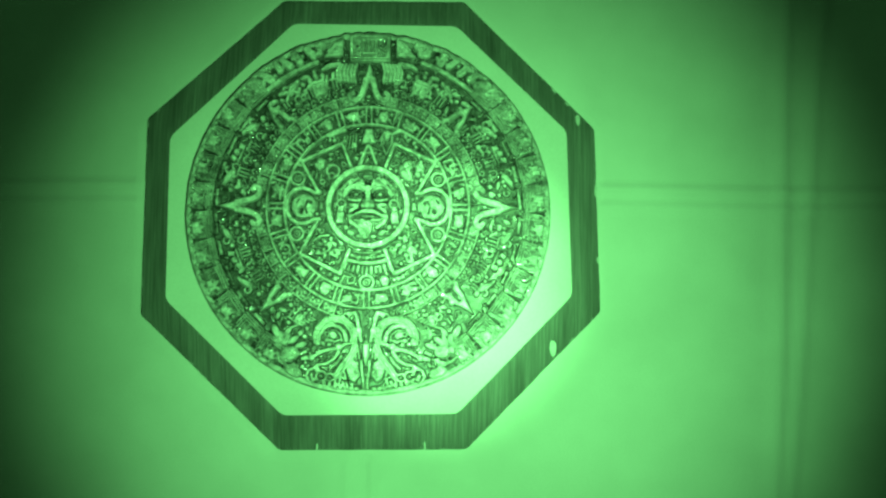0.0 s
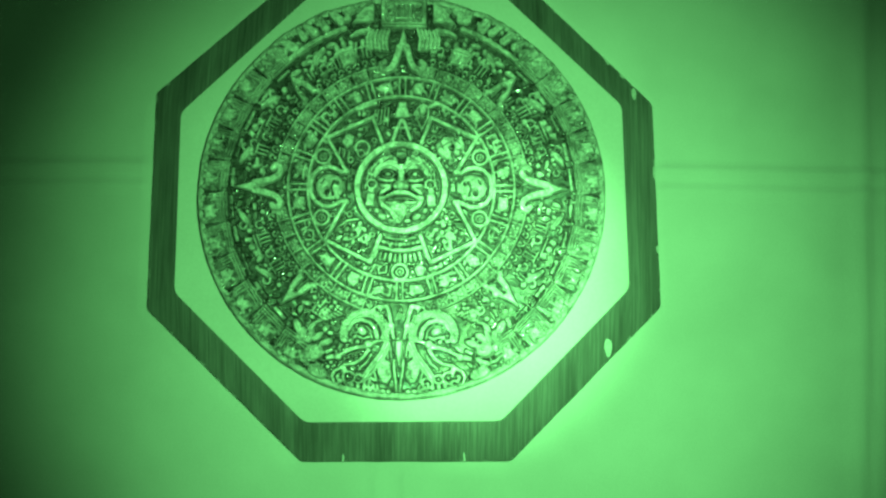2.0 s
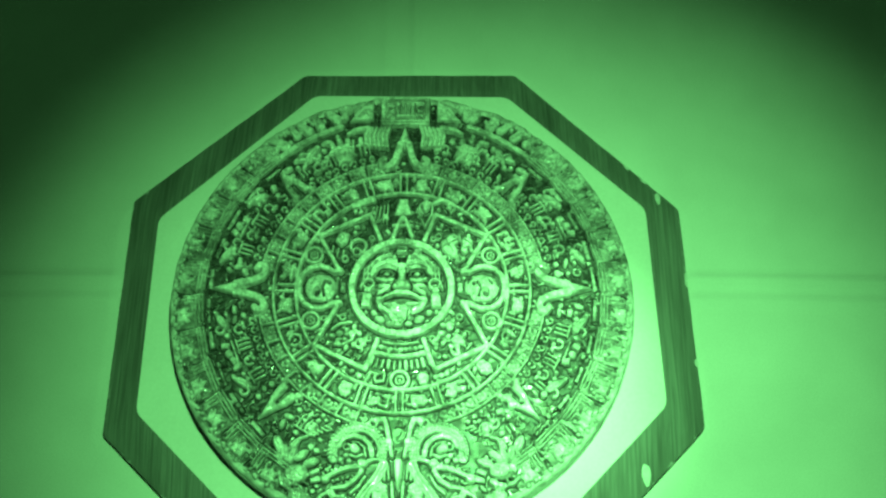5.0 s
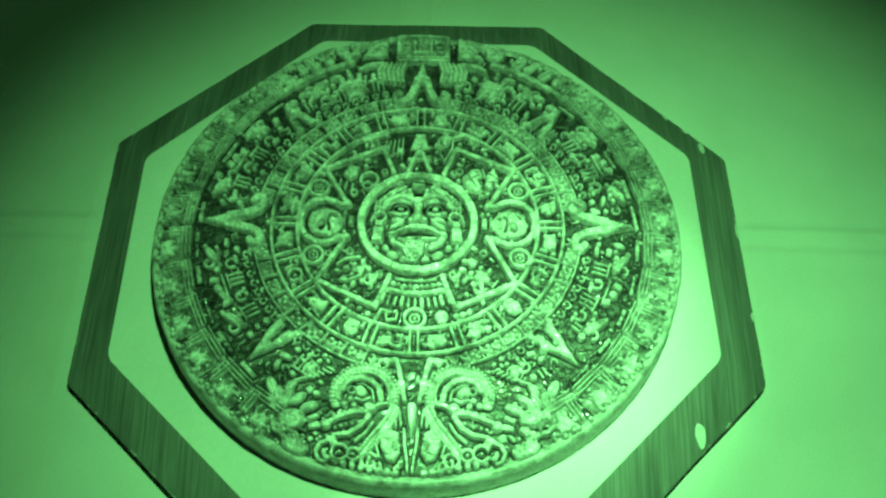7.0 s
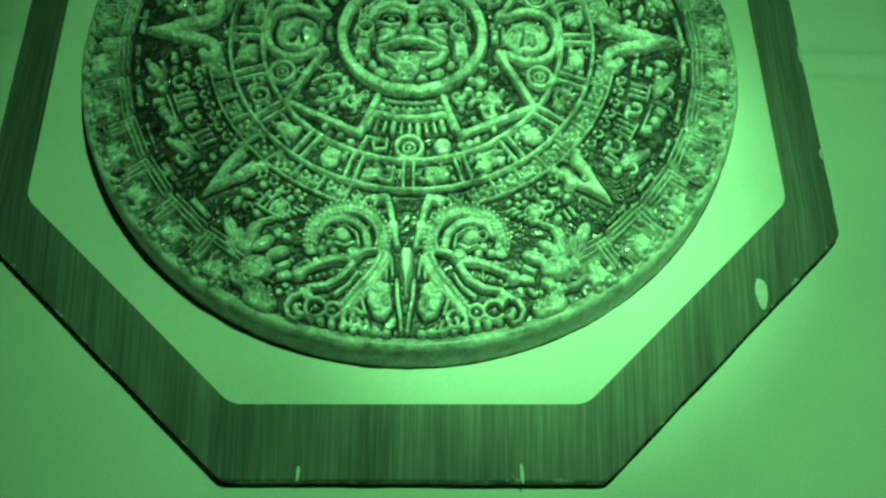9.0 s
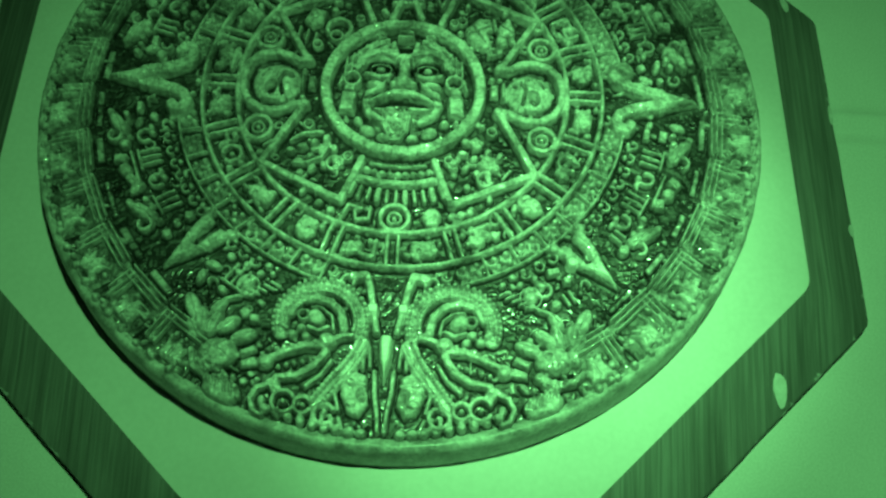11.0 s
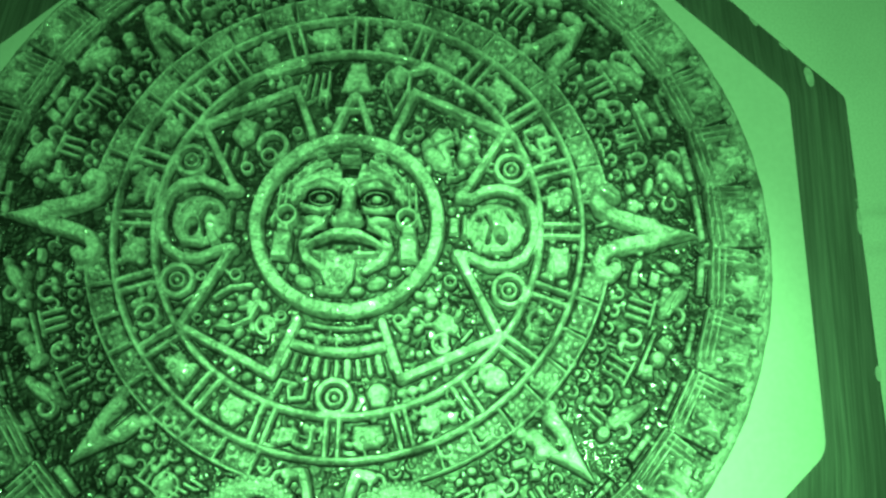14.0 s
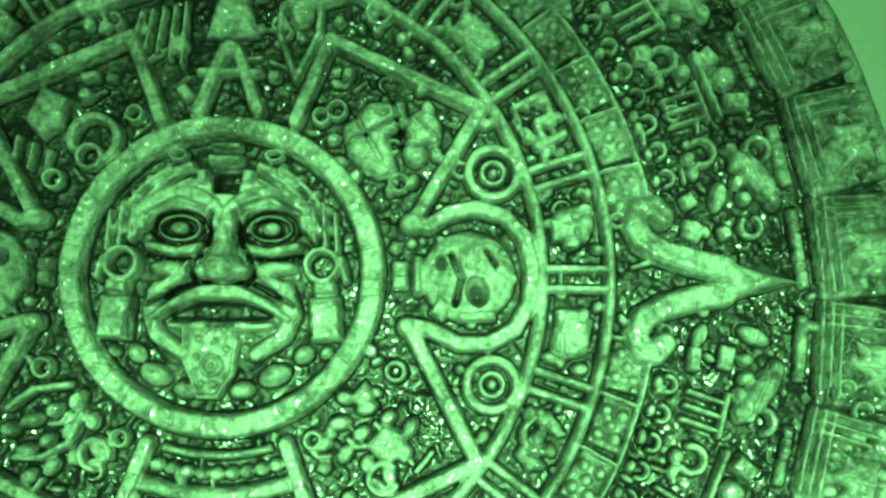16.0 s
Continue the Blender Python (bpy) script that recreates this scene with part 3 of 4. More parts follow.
# --- above the face: pointed hat, leaf and plumes; below: bands, disc and scroll ---
piece("pointed_hat")
for s in (-1, 1):
    stroke([(s * 5.0, 28.4), (s * 1.2, 39.0)], 3.0, 4.8, 0.8)
slab(0, 35.2, 6.0, 0.9, 0, 4.4)
blob(0, 39.6, 1.8, 1.6, 0, 4.8)
poly([(-5, 41.5), (5, 41.5), (2.4, 51.5), (-2.4, 51.5)], 3.4, 1.5)
piece("leaf_scroll")
stroke([(11.4, 34.0), (8.4, 42), (8.8, 47), (12, 49.5), (15.4, 47.5), (15.2, 42), (11.4, 34.0)], 1.5, 4.4)
blob(12, 46.2, 2.3, 2.8, 0, 4.6)
stroke([(16.5, 48.5), (21, 50.0), (25.5, 47.8)], 2.6, 4.4)
arc(25.6, 46.2, 2.0, 0, 360, 1.3, 4.2)
piece("plume")
for k in range(5):
    stroke([(-8.4 - 0.5 * k - 1.6 * k, 36.5 + k), (-8.0 - 1.9 * k, 47.5 - 0.5 * k)], 1.1, 4.2)
blob(-9.0, 40.0, 1.9, 1.9, 0, 4.6)
stroke([(-15.5, 50.0), (-26, 46.4)], 3.0, 4.2)
piece("curved_band")
ring(29.4, 31.0, 3.0, 0.7, -108, -72)
for k in range(9):
    blob(*polar(33.2, -107 + 4.3 * k), 1.4, 1.2, 0, 3.9)
ring(35.2, 38.2, 4.6, 1.2, -110, -70)
piece("fringe")
for k in range(11):
    a = -110 + 4.0 * k
    stroke([polar(39.6, a), polar(43.4, a)], 1.5 if k % 3 else 2.3, 3.8)
piece("ring_stud")
arc(0, -49.2, 4.4, 0, 360, 2.0, 5.0)
arc(0, -49.2, 2.0, 0, 360, 1.2, 4.2)
blob(0, -49.2, 0.9, top=4.4)
piece("scroll")
stroke([(-7.6, -45.6), (-8, -49.5), (-12, -50.0), (-12.4, -47), (-10.4, -46), (-14.6, -45.2), (-16, -48.5)], 1.4, 4.2)
piece("skull_dot")
blob(11.6, -47.6, 3.3, 3.2, 0, 4.4)
slab(11.6, -50.2, 2.2, 1.2, 10, 4.0)
for q in ((17.8, -47.2), (20.6, -46.4), (23.4, -45.4), (19.2, -49.4), (-20, -47), (-24, -44.5)):
    piece("small_stud")
    blob(*q, 1.7, 1.4, 20, 4.0)
for s in (-1, 1):
    for a, r in ((52, 50.0), (60, 50.5), (31, 52), (-31, 51.6), (-54, 50), (-62, 50.2)):
        x, y = polar(r, a)
        piece("small_stud")
        blob(s * x, y, 1.5, 1.1, rng.uniform(0, 180), 3.4)

# --- the ring of twenty day signs ---
piece("inner_hoop")
ring(52.9, 55.4, 4.6, 1.0)
piece("outer_hoop")
ring(64.6, 66.8, 4.6, 1.0)


def day_sign(k, mid):
    """One sign in its compartment: a small carved head, beast, plant or tool."""
    r = np.random.RandomState(40 + k)
    m = local(*polar(59.9, mid), mid - 90)
    kind = k % 7
    if kind in (0, 3):
        poly([m(-4, -3), m(3.6, -3.4), m(4.6, 0), m(3, 3.2), m(-3, 3.4), m(-4.6, 0.5)], 4.4, 1.5)
        blob(*m(1.2, 1), 0.9, 0.9, 0, 1.4, True)
        stroke([m(0.5, -1.6), m(4, -1.2)], 0.7, 1.2, cut=True)
        blob(*m(-3.2, 1.2), 1.3, 1.8, mid, 5.0)
    elif kind in (1, 5):
        blob(*m(0, 0), 4.0, 3.5, mid, 4.8)
        blob(*m(-1.4, 0.8), 1.0, 1.0, 0, 1.5, True)
        blob(*m(1.6, 0.6), 0.8, 0.9, 0, 1.3, True)
        slab(*m(0.6, -3.0), 2.2, 1.0, mid - 90, 4.2)
    elif kind == 2:
        stroke([m(-4, -2.6), m(-4, 2.8), m(0, 2.6), m(0, -0.4), m(3.8, -0.6), m(3.8, 3)], 1.7, 4.4)
        blob(*m(1.9, -2.6), 1.4, 1.1, 0, 4.2)
    elif kind == 4:
        for j in range(4):
            blob(*m(-3.6 + 2.4 * j, 1.6 - 1.2 * (j % 2)), 1.5, 2.2, mid - 60 - 15 * j, 4.4)
        slab(*m(0, -2.6), 3.8, 1.1, mid - 90, 4.4)
    else:
        arc(*m(-1.2, 0), 2.9, 30, 330, 1.6, 4.4, turn=mid)
        blob(*m(3.4, 0.4), 1.3, 3.0, mid - 90, 4.4)
        blob(*m(-1.2, 0), 1.1, 1.1, 0, 4.0)
    for j in range(11):
        blob(*m(r.uniform(-6, 6), r.uniform(-3.6, 3.6)), r.uniform(0.8, 1.9), r.uniform(0.7, 1.4), r.uniform(0, 180), 4.2)


for k in range(20):
    mid = 90 + 9 + 18 * k
    piece("day_sign")
    day_sign(k, mid)
    piece("divider")
    m = local(*polar(60.0, mid - 9), mid - 99)
    for u in (-1.7, 1.7):
        stroke([m(u, -4.4), m(u, 4.4)], 1.6, 4.2)

# --- the ring of five-dot boxes, the petal ring and the hatched ring ---
def clear(a, gap):
    """Whether an angle keeps away from the four large pointers."""
    return min(abs((a - q + 180) % 360 - 180) for q in (0, 90, 180, 270)) > gap


def clear_diagonal(a, gap):
    return min(abs((a - q + 180) % 360 - 180) for q in (45, 135, 225, 315)) > gap


for q in (0, 90, 180, 270):
    piece("dotted_band_edge")
    ring(72.9, 74.2, 3.4, 0.6, q + 10, q + 80)
for k in range(44):
    a = (k + 0.5) * 360 / 44
    if clear(a, 9) and not 252 < a < 288:
        piece("five_dot_box")
        m = local(*polar(70.0, a), a - 90)
        slab(*m(0, 0), 4.3, 3.0, a - 90, 1.3, 0.6)
        stroke([m(-4.6, -3), m(-4.6, 3)], 0.9, 3.8)
        for u, v in ((-2, -1.5), (2, -1.5), (-2, 1.5), (2, 1.5), (0, 0)):
            blob(*m(u, v), 1.05, 1.05, 0, 3.9)
for k in range(96):
    a = k * 3.75 + 1.9
    if clear(a, 10 if a < 200 or a > 340 else 16) and clear_diagonal(a, 4.4) and not 240 < a < 300:
        piece("petal")
        m = local(*polar(77.0, a), a - 90)
        arc(*m(0, 0.4), 1.35, -10, 190, 1.0, 3.4, turn=a - 90)
        blob(*m(0, -1.2), 0.9, 1.2, a, 3.0)
for k in range(60):
    a = k * 6.0 + 3.0
    if clear(a, 9) and clear_diagonal(a, 6.0) and not 238 < a < 302:
        piece("hatched_tile" if k % 2 else "hook_tile")
        m = local(*polar(84.0, a), a - 90)
        if k % 2:
            for u in (-2.4, 0.0, 2.4):
                stroke([m(u, -3.0), m(u + 0.3, 2.6)], 1.1, 3.4)
            stroke([m(-3.6, 3.6), m(3.6, 3.6)], 1.2, 3.6)
        else:
            arc(*m(-0.4, 0.6), 2.2, -30, 210, 1.4, 3.6, turn=a - 90)
            blob(*m(0, -1.8), 1.3, 1.3, 0, 3.8)
            blob(*m(2.6, -1.6), 1.1, 1.6, a, 3.4)

# --- the four large pointers ---
def pointer(turn, tip, legs=True):
    piece("ray_pointer")
    m = local(0, 0, turn - 90)
    poly([m(-3.7, tip - 12), m(0, tip + 0.6), m(3.7, tip - 12), m(2.4, tip - 14.5), m(0, tip - 13), m(-2.4, tip - 14.5)], 6.6, 1.6)
    for s in (-1, 1):
        stroke([m(s * 2.2, tip - 12.5), m(s * 3.1, 80), m(s * 4.7, 74.6), m(s * 6.6, 71.2), m(s * 9.4, 69.8), m(s * 11.9, 70.8), m(s * 12.4, 73.2), m(s * 10.8, 74.6)], 4.9, 6.0, 0.92)
        for k in range(3):
            u, v = s * (3.0 + 0.8 * k), tip - 13.5 - 4.2 * k
            stroke([m(u - 2.2, v), m(u + 2.2, v + 0.5)], 0.45, 0.6, cut=True)


for t, tip in ((0, 97.5), (90, 96.5), (180, 97.5)):
    pointer(t, tip)
for s in (-1, 1):
    piece("pointer_leg")
    stroke([(s * 11.0, -69.6), (s * 7.2, -69.0), (s * 5.8, -73), (s * 4.6, -79), (s * 3.0, -87)], 3.6, 5.2, 0.7)
    piece("pointer_stud")
    slab(s * 4.5, -80.2, 1.7, 1.6, 0, 6.4, 0.6)
piece("pointer_tip")
poly([(-2.2, -89.6), (-1.5, -88.2), (1.5, -88.2), (2.2, -89.6), (1.9, -95.5), (0, -102.5), (-1.9, -95.5)], 7.2, 1.4)

for q, tip in ((45, 95), (135, 94), (225, 97), (315, 97)):
    m = local(0, 0, q - 90)
    piece("diagonal_ray")
    for s in (-1, 1):
        poly([m(s * 0.8, 87.0), m(s * 1.3, 76), m(s * 6.4, 74.6), m(s * 5.0, 84)], 5.0, 1.5)
        blob(*m(s * 5.4, 75.4), 2.3, 2.0, 0, 5.2)
    poly([m(-5.0, 83.5), m(-2.6, 89.5), m(0, tip + 1), m(2.6, 89.5), m(5.0, 83.5), m(0, 85.6)], 5.8, 1.6)
    slab(*m(0, 80), 0.9, 4.4, q - 90, 1.0)
    if q == 315:
        piece("ray_tip_chip")
        poly([m(-2.2, 88.5), m(0, tip + 0.4), m(2.2, 88.5)], 6.6, 1.2)
        piece("ray_tip_chip")
        blob(55.0, -61.6, 1.9, 1.7, 0, 5.6)

# --- flames, leaves and knots on the dark ground between the rays ---
for q in range(0, 360, 45):
    for k, off in enumerate((11.5, 22.5, 33.0)):
        a = q + off
        if 232 < a < 308 or 66 < a < 114:
            continue
        m = local(*polar(92.2, a), a - 90)
        side = 1 if (q // 45) % 2 else -1
        piece("flame_leaf")
        if k == 1:
            blob(*m(0, 0.6), 2.4, 2.4, 0, 5.0)
            slab(*m(side * 4.4, -0.6), 2.1, 1.7, a - 70, 4.6)
            slab(*m(-side * 4.6, 1.0), 1.8, 2.4, a - 110, 4.6)
            stroke([m(-6, -2.6), m(6, -2.6)], 1.4, 4.0)
        else:
            blob(*m(0, 0.3), 2.4, 6.2, a - 90 + side * 62, 5.8)
            stroke([m(-4, 0.3 + side), m(4, 0.3 - side * 1.0)], 0.5, 0.7, cut=True)
            arc(*m(side * 4.2, 1.6), 2.0, -60, 180, 1.6, 4.6, turn=a)
            for j in range(4):
                blob(*m(-5.4 + 3.0 * j, -2.8 + 0.6 * (j % 2)), 1.5, 1.2, a + 40 * j, 4.4)
            blob(*m(-side * 5.0, 2.6), 1.5, 1.9, a, 4.6)

# --- the outer ring: the two serpents' bodies in square scales ---
def scale_square(a, r, side):
    x, y = polar(109.6, a)
    m = local(x, y - 2.4, a - 90)
    piece("scale_square")
    slab(*m(0, 0.6), 9.2, 8.6, a - 90, 1.2, 0.8, 1.0)
    for k in range(3):
        v = -8.2 + 1.75 * k
        stroke([m(-side * 8.4, v), m(side * r.uniform(5.5, 8.5), v + 0.2)], 0.95, 5.0 - 0.2 * k)
    for k in range(3):
        stroke([m(-side * (8.2 - 1.7 * k), -6.8), m(-side * (8.0 - 1.7 * k), r.uniform(1, 4.5))], 0.9, 5.0 - 0.2 * k)
    w = r.uniform(-0.8, 0.8)
    o = side * 1.5
    poly([m(-4.4 + w + o, 5.4), m(-3.6 + o, 0.4 + w), m(-4.6 + o, -2.2), m(-1.8 + o, -0.8), m(0.4 + o, -3.2 + w), m(1.8 + o, 0.2), m(4.4 + o, -1.6), m(3.6 + o, 2.6 - w), m(4.2 + o, 5.6)], 4.0, 1.5)
    stroke([m(o, 4.5), m(o + w, -1)], 0.6, 0.9, cut=True)
    for k in range(r.randint(7, 11)):
        blob(*m(r.uniform(-7.5, 7.5), r.uniform(-3, 7)), r.uniform(0.8, 1.7), r.uniform(0.7, 1.3), r.uniform(0, 180), r.uniform(3.0, 4.2))
    piece("scale_square_cap")
    slab(*m(r.uniform(-1, 1), -10.9), r.uniform(4.0, 7.8), r.uniform(0.9, 1.5), a - 90 + r.uniform(-4, 4), r.uniform(1.4, 3.0), 0.9)
    for k in range(3):
        u = r.uniform(-7, 7)
        stroke([m(u, -12.2), m(u + 0.4, -9.6)], 0.5, 0.8, cut=True)


for s in (-1, 1):
    for k in range(11):
        a = 90 - s * (45 + 10.05 * k)
        scale_square(a, np.random.RandomState(100 + k + 20 * (s > 0)), s)
for k in range(110):
    a = 90 + k * 360 / 110
    if 30 < abs((a - 90 + 180) % 360 - 180) < 150:
        piece("rim_bead")
        x, y = polar(116.2, a)
        blob(x, y - SOUTH, 1.9, 1.3, a, 3.4)

# --- top: dated tablet, ribbed rolls, crowns and tails ---
piece("date_tablet")
slab(0, 105.0, 13.8, 9.4, 0, 5.6, 1.0, 1.6)
slab(0, 105.6, 11.0, 6.6, 0, 4.6, 0.8, 0.8, True)
stroke([(-12.6, 97.4), (12.6, 97.4)], 0.7, 3.0, cut=True)
for k in range(5):
    stroke([(-4.2 + 2.1 * k, 103), (-5.2 + 2.6 * k, 109.5)], 1.3, 6.4)
slab(0, 101.4, 5.8, 1.1, 0, 6.4)
for s in (-1, 1):
    arc(s * 8.4, 106, 1.8, 0, 360, 1.2, 6.2)
    stroke([(s * 7.4, 102.6), (s * 9.6, 100.8)], 1.2, 5.8)
for s in (-1, 1):
    piece("ribbed_roll")
    for k in range(6):
        u = 9.0 + 2.3 * k
        stroke([(s * (u - 0.6), 94.5 - 0.25 * k), (s * (u + 1.0), 88.5), (s * (u + 0.2), 82.0 + 0.25 * k)], 2.3, 6.2)
    stroke([(s * 20, 94), (s * 27, 93.2), (s * 31, 90.4)], 4.2, 5.2, 0.6)
    piece("crown")
    m = local(s * 33.5, 79.5, -s * 20)
    poly([m(-4.4, -7), m(4.2, -6.4), m(5.6, 4.2), m(-5.4, 4.6)], 4.4, 1.2)
    for v in (3.4, 1.0):
        stroke([m(-5.2, v), m(5.2, v - 0.2)], 1.3, 5.2)
    for u in (-4.2, 0.4, 4.6):
        blob(*m(u, 6.8 - 0.3 * abs(u)), 1.9, 2.1, 0, 5.4)
    blob(*m(0.2, 9.8), 1.6, 1.6, 0, 5.2)
    for u in (-2.2, 0.6, 2.8):
        stroke([m(u, -5.4), m(u + 0.4, -0.6)], 1.1, 5.0)
    stroke([m(7.4, 4.4), m(4.2, -6)], 2.0, 4.6, 0.5)
    piece("tail_triangle")
    poly([(s * 17.0, 99.5), (s * 31.0, 98.6), (s * 23.5, 108.4), (s * 17.0, 110.4)], 4.6, 1.2)
    poly([(s * 19.6, 102.0), (s * 27.2, 101.0), (s * 22.6, 106.0)], 1.8, 0.8, True)
    for k in range(5):
        stroke([(s * 17.5, 112.6 - 0.8 * k), (s * (29 - k), 106.5 - 1.2 * k)], 0.7, 4.6)
    blob(s * 32.5, 106.8, 4.2, 3.6, s * -20, 4.6)
    blob(s * 33.5, 101.2, 3.0, 2.4, s * -30, 4.8)
    arc(s * 33, 104.0, 1.6, 0, 360, 1.0, 5.4)
    for k in range(7):
        a = 90 - s * (21.0 + 4.0 * k)
        piece("tail_feather")
        a += rng.uniform(-0.9, 0.9)
        stroke([polar(107.0 + rng.uniform(-1, 1), a), polar(115.0 + rng.uniform(-1.8, 0.4), a - s * rng.uniform(0, 2.4))], rng.uniform(5.0, 6.8), rng.uniform(3.0, 4.6), rng.uniform(0.6, 1.0))
        blob(*polar(rng.uniform(108, 114), a + s * 1.8), rng.uniform(1.2, 2.0), rng.uniform(1.0, 1.6), a, rng.uniform(3.8, 5.0))
        stroke([polar(108.5, a), polar(114, a - s * 1.0)], 0.5, 0.7, cut=True)
    piece("tail_band")
    pts = [polar(101.5, 90 - s * b) for b in range(20, 42, 3)]
    stroke(pts, 3.6, 4.8)
    for k in range(4):
        piece("flame_leaf")
        a = 90 - s * (26.5 + 5.4 * k)
        blob(*polar(95.2 - 0.8 * k, a), 3.8, 1.7, a - 90 + s * 14, 5.0)
        blob(*polar(91.4 - 0.6 * k, a - s * 2.0), 1.6, 1.4, 0, 4.6)
        blob(*polar(88.4, a), 1.4, 1.9, a, 4.4)

# --- bottom: the two serpents' heads, face to face ---
for s in (-1, 1):
    piece("serpent_crest")
    ax, ay = 19.6, -84.6
    arch = [(ax + 12.0 * math.cos(radians(a)), ay + 11.8 * math.sin(radians(a))) for a in range(-14, 196, 8)]
    neck = [(6.6, -90.8), (8.6, -95.4), (11.4, -99.6), (15.0, -104.0), (18.8, -109.4)]
    stroke([(s * x, y) for x, y in arch], 5.6, 2.8)
    stroke([(s * x, y) for x, y in neck], 5.0, 2.8)
    for x, y in arch:
        for o, h in ((0.84, 5.0), (1.0, 3.8), (1.16, 5.2)):
            blob(s * (ax + (x - ax) * o), ay + (y - ay) * o, 0.95, 0.95, 0, h)
    for k in range(17):
        f = k / 16 * (len(neck) - 1)
        i = min(len(neck) - 2, int(f))
        x = neck[i][0] + (neck[i + 1][0] - neck[i][0]) * (f - i)
        y = neck[i][1] + (neck[i + 1][1] - neck[i][1]) * (f - i)
        blob(s * (x - 1.4), y - 0.9, 1.05, 1.05, 0, 5.4)
        blob(s * (x + 1.4), y + 0.9, 1.05, 1.05, 0, 5.4)
    piece("serpent_brow")
    stroke([(s * 12.6, -86.4), (s * 13.6, -81.6), (s * 17.0, -78.0), (s * 21.6, -76.8), (s * 26.0, -78.2), (s * 28.6, -82.4)], 3.4, 4.4, 0.7)
    stroke([(s * 15.6, -87.0), (s * 16.4, -82.8), (s * 19.4, -80.2), (s * 23.0, -79.8)], 1.3, 4.8, 0.6)
    piece("serpent_eye")
    blob(s * 21.2, -83.2, 3.4, 2.6, s * 30, 5.4)
    stroke([(s * 17.2, -86.4), (s * 20.0, -87.6), (s * 23.2, -86.4)], 1.7, 5.0)
    arc(s * 24.9, -82.6, 1.5, 0, 360, 1.0, 4.6)
    for x, y in ((25.2, -86.6), (27.6, -88.6), (23.6, -89.2), (30.4, -86.0)):
        piece("serpent_bead")
        blob(s * x, y, 1.7, 1.5, 0, 4.6)
    piece("serpent_snout")
    blob(s * 17.2, -90.6, 3.0, 2.7, 0, 6.4)
    stroke([(s * 16.6, -90.8), (s * 13.4, -89.2), (s * 10.0, -88.6)], 2.7, 5.4, 0.7)
    stroke([(s * 18.4, -92.2), (s * 23.6, -92.4), (s * 28.6, -94.2), (s * 33.6, -96.8)], 3.0, 5.4, 0.8)
    for k in range(6):
        blob(s * (20.6 + 2.2 * k), -91.4 - 0.5 * k, 1.2, 1.0, s * -20, 5.8)
    stroke([(s * 17.4, -94.2), (s * 20.4, -98.4), (s * 25.2, -101.6), (s * 31.0, -102.4)], 3.0, 5.2, 0.8)
    stroke([(s * 15.6, -96.6), (s * 18.4, -101.2), (s * 22.4, -104.6)], 1.5, 4.2)
    blob(s * 34.8, -97.6, 2.7, 2.5, 0, 5.8)
    stroke([(s * 36.0, -98.0), (s * 41.6, -99.4)], 2.2, 4.6, 0.4)
    piece("serpent_teeth")
    for k in range(5):
        blob(s * (21.6 + 2.3 * k), -96.4 - 0.6 * k, 0.8, 0.9, 0, 3.8)
    piece("serpent_claw")
    slab(s * 31.4, -104.6, 2.0, 2.6, s * -28, 5.0)
    stroke([(s * 33.4, -104.4), (s * 36.4, -105.8), (s * 38.0, -109.0), (s * 36.6, -112.6), (s * 34.4, -113.6)], 2.3, 4.8, 0.8)
    blob(s * 34.6, -109.2, 1.4, 1.8, 0, 4.2)
    piece("carved_profile")
    poly([(s * 4.4, -100.4), (s * 8.0, -99.0), (s * 11.6, -101.4), (s * 12.6, -106.4), (s * 10.2, -112.2), (s * 6.4, -113.6), (s * 3.6, -109.4), (s * 4.6, -104.6)], 4.2, 1.5)
    blob(s * 6.2, -106.8, 1.4, 2.4, s * -14, 3.0, True)
    blob(s * 9.6, -103.0, 2.0, 1.4, s * 20, 5.4)
    blob(s * 9.0, -109.2, 2.3, 1.6, 0, 5.2)
    stroke([(s * 5.0, -103.8), (s * 7.6, -103.2)], 1.1, 5.0)
    stroke([(s * 12.0, -101.8), (s * 13.8, -106.4), (s * 12.4, -111.4)], 1.5, 4.8)
    stroke([(s * 2.8, -99.5), (s * 2.4, -106), (s * 1.4, -112), (s * 1.0, -117)], 1.8, 4.4)
    for k in range(3):
        stroke([(s * (4.6 + 1.7 * k), -92.2 - 1.0 * k), (s * (4.2 + 2.0 * k), -98.0 - 0.5 * k)], 1.4, 4.6)
    for (x, y, r) in ((16.4, -112.6, 2.9), (22.8, -110.2, 2.4), (28.4, -109.4, 3.2)):
        piece("curl")
        arc(s * x, y, r, 30, 330, 1.7, 4.8)
        blob(s * x, y, 1.1, 1.0, 0, 5.0)
    for k in range(9):
        piece("serpent_bead")
        blob(s * (5.5 + 3.5 * k), -117.4 + 0.24 * k ** 1.55, 1.9, 1.5, 20 * k, 4.0 + 0.4 * (k % 3))
    for k in range(4):
        piece("curl")
        stroke([(s * (12.2 + 2.4 * k), -113.6 + 0.5 * k), (s * (11.0 + 2.9 * k), -117.0 + 0.9 * k)], 1.7, 4.6)
    piece("pointer_leg_scroll")
    arc(s * 12.6, -71.0, 1.9, -30, 200, 1.5, 4.4)
    piece("round_boss")
    if s > 0:
        blob(49.4, -93.6, 5.8, 4.8, 12, 5.8)
        stroke([(45.0, -98.8), (49.4, -101.0), (55.4, -99.6), (58.2, -96.6)], 3.4, 5.0, 0.7)
        stroke([(45.0, -96.6), (49.8, -98.6), (55.0, -97.0)], 0.9, 2.4, cut=True)
        blob(47.6, -92.4, 1.2, 1.0, 20, 1.8, True)
        blob(55.2, -92.4, 2.0, 3.0, 20, 4.8)
    else:
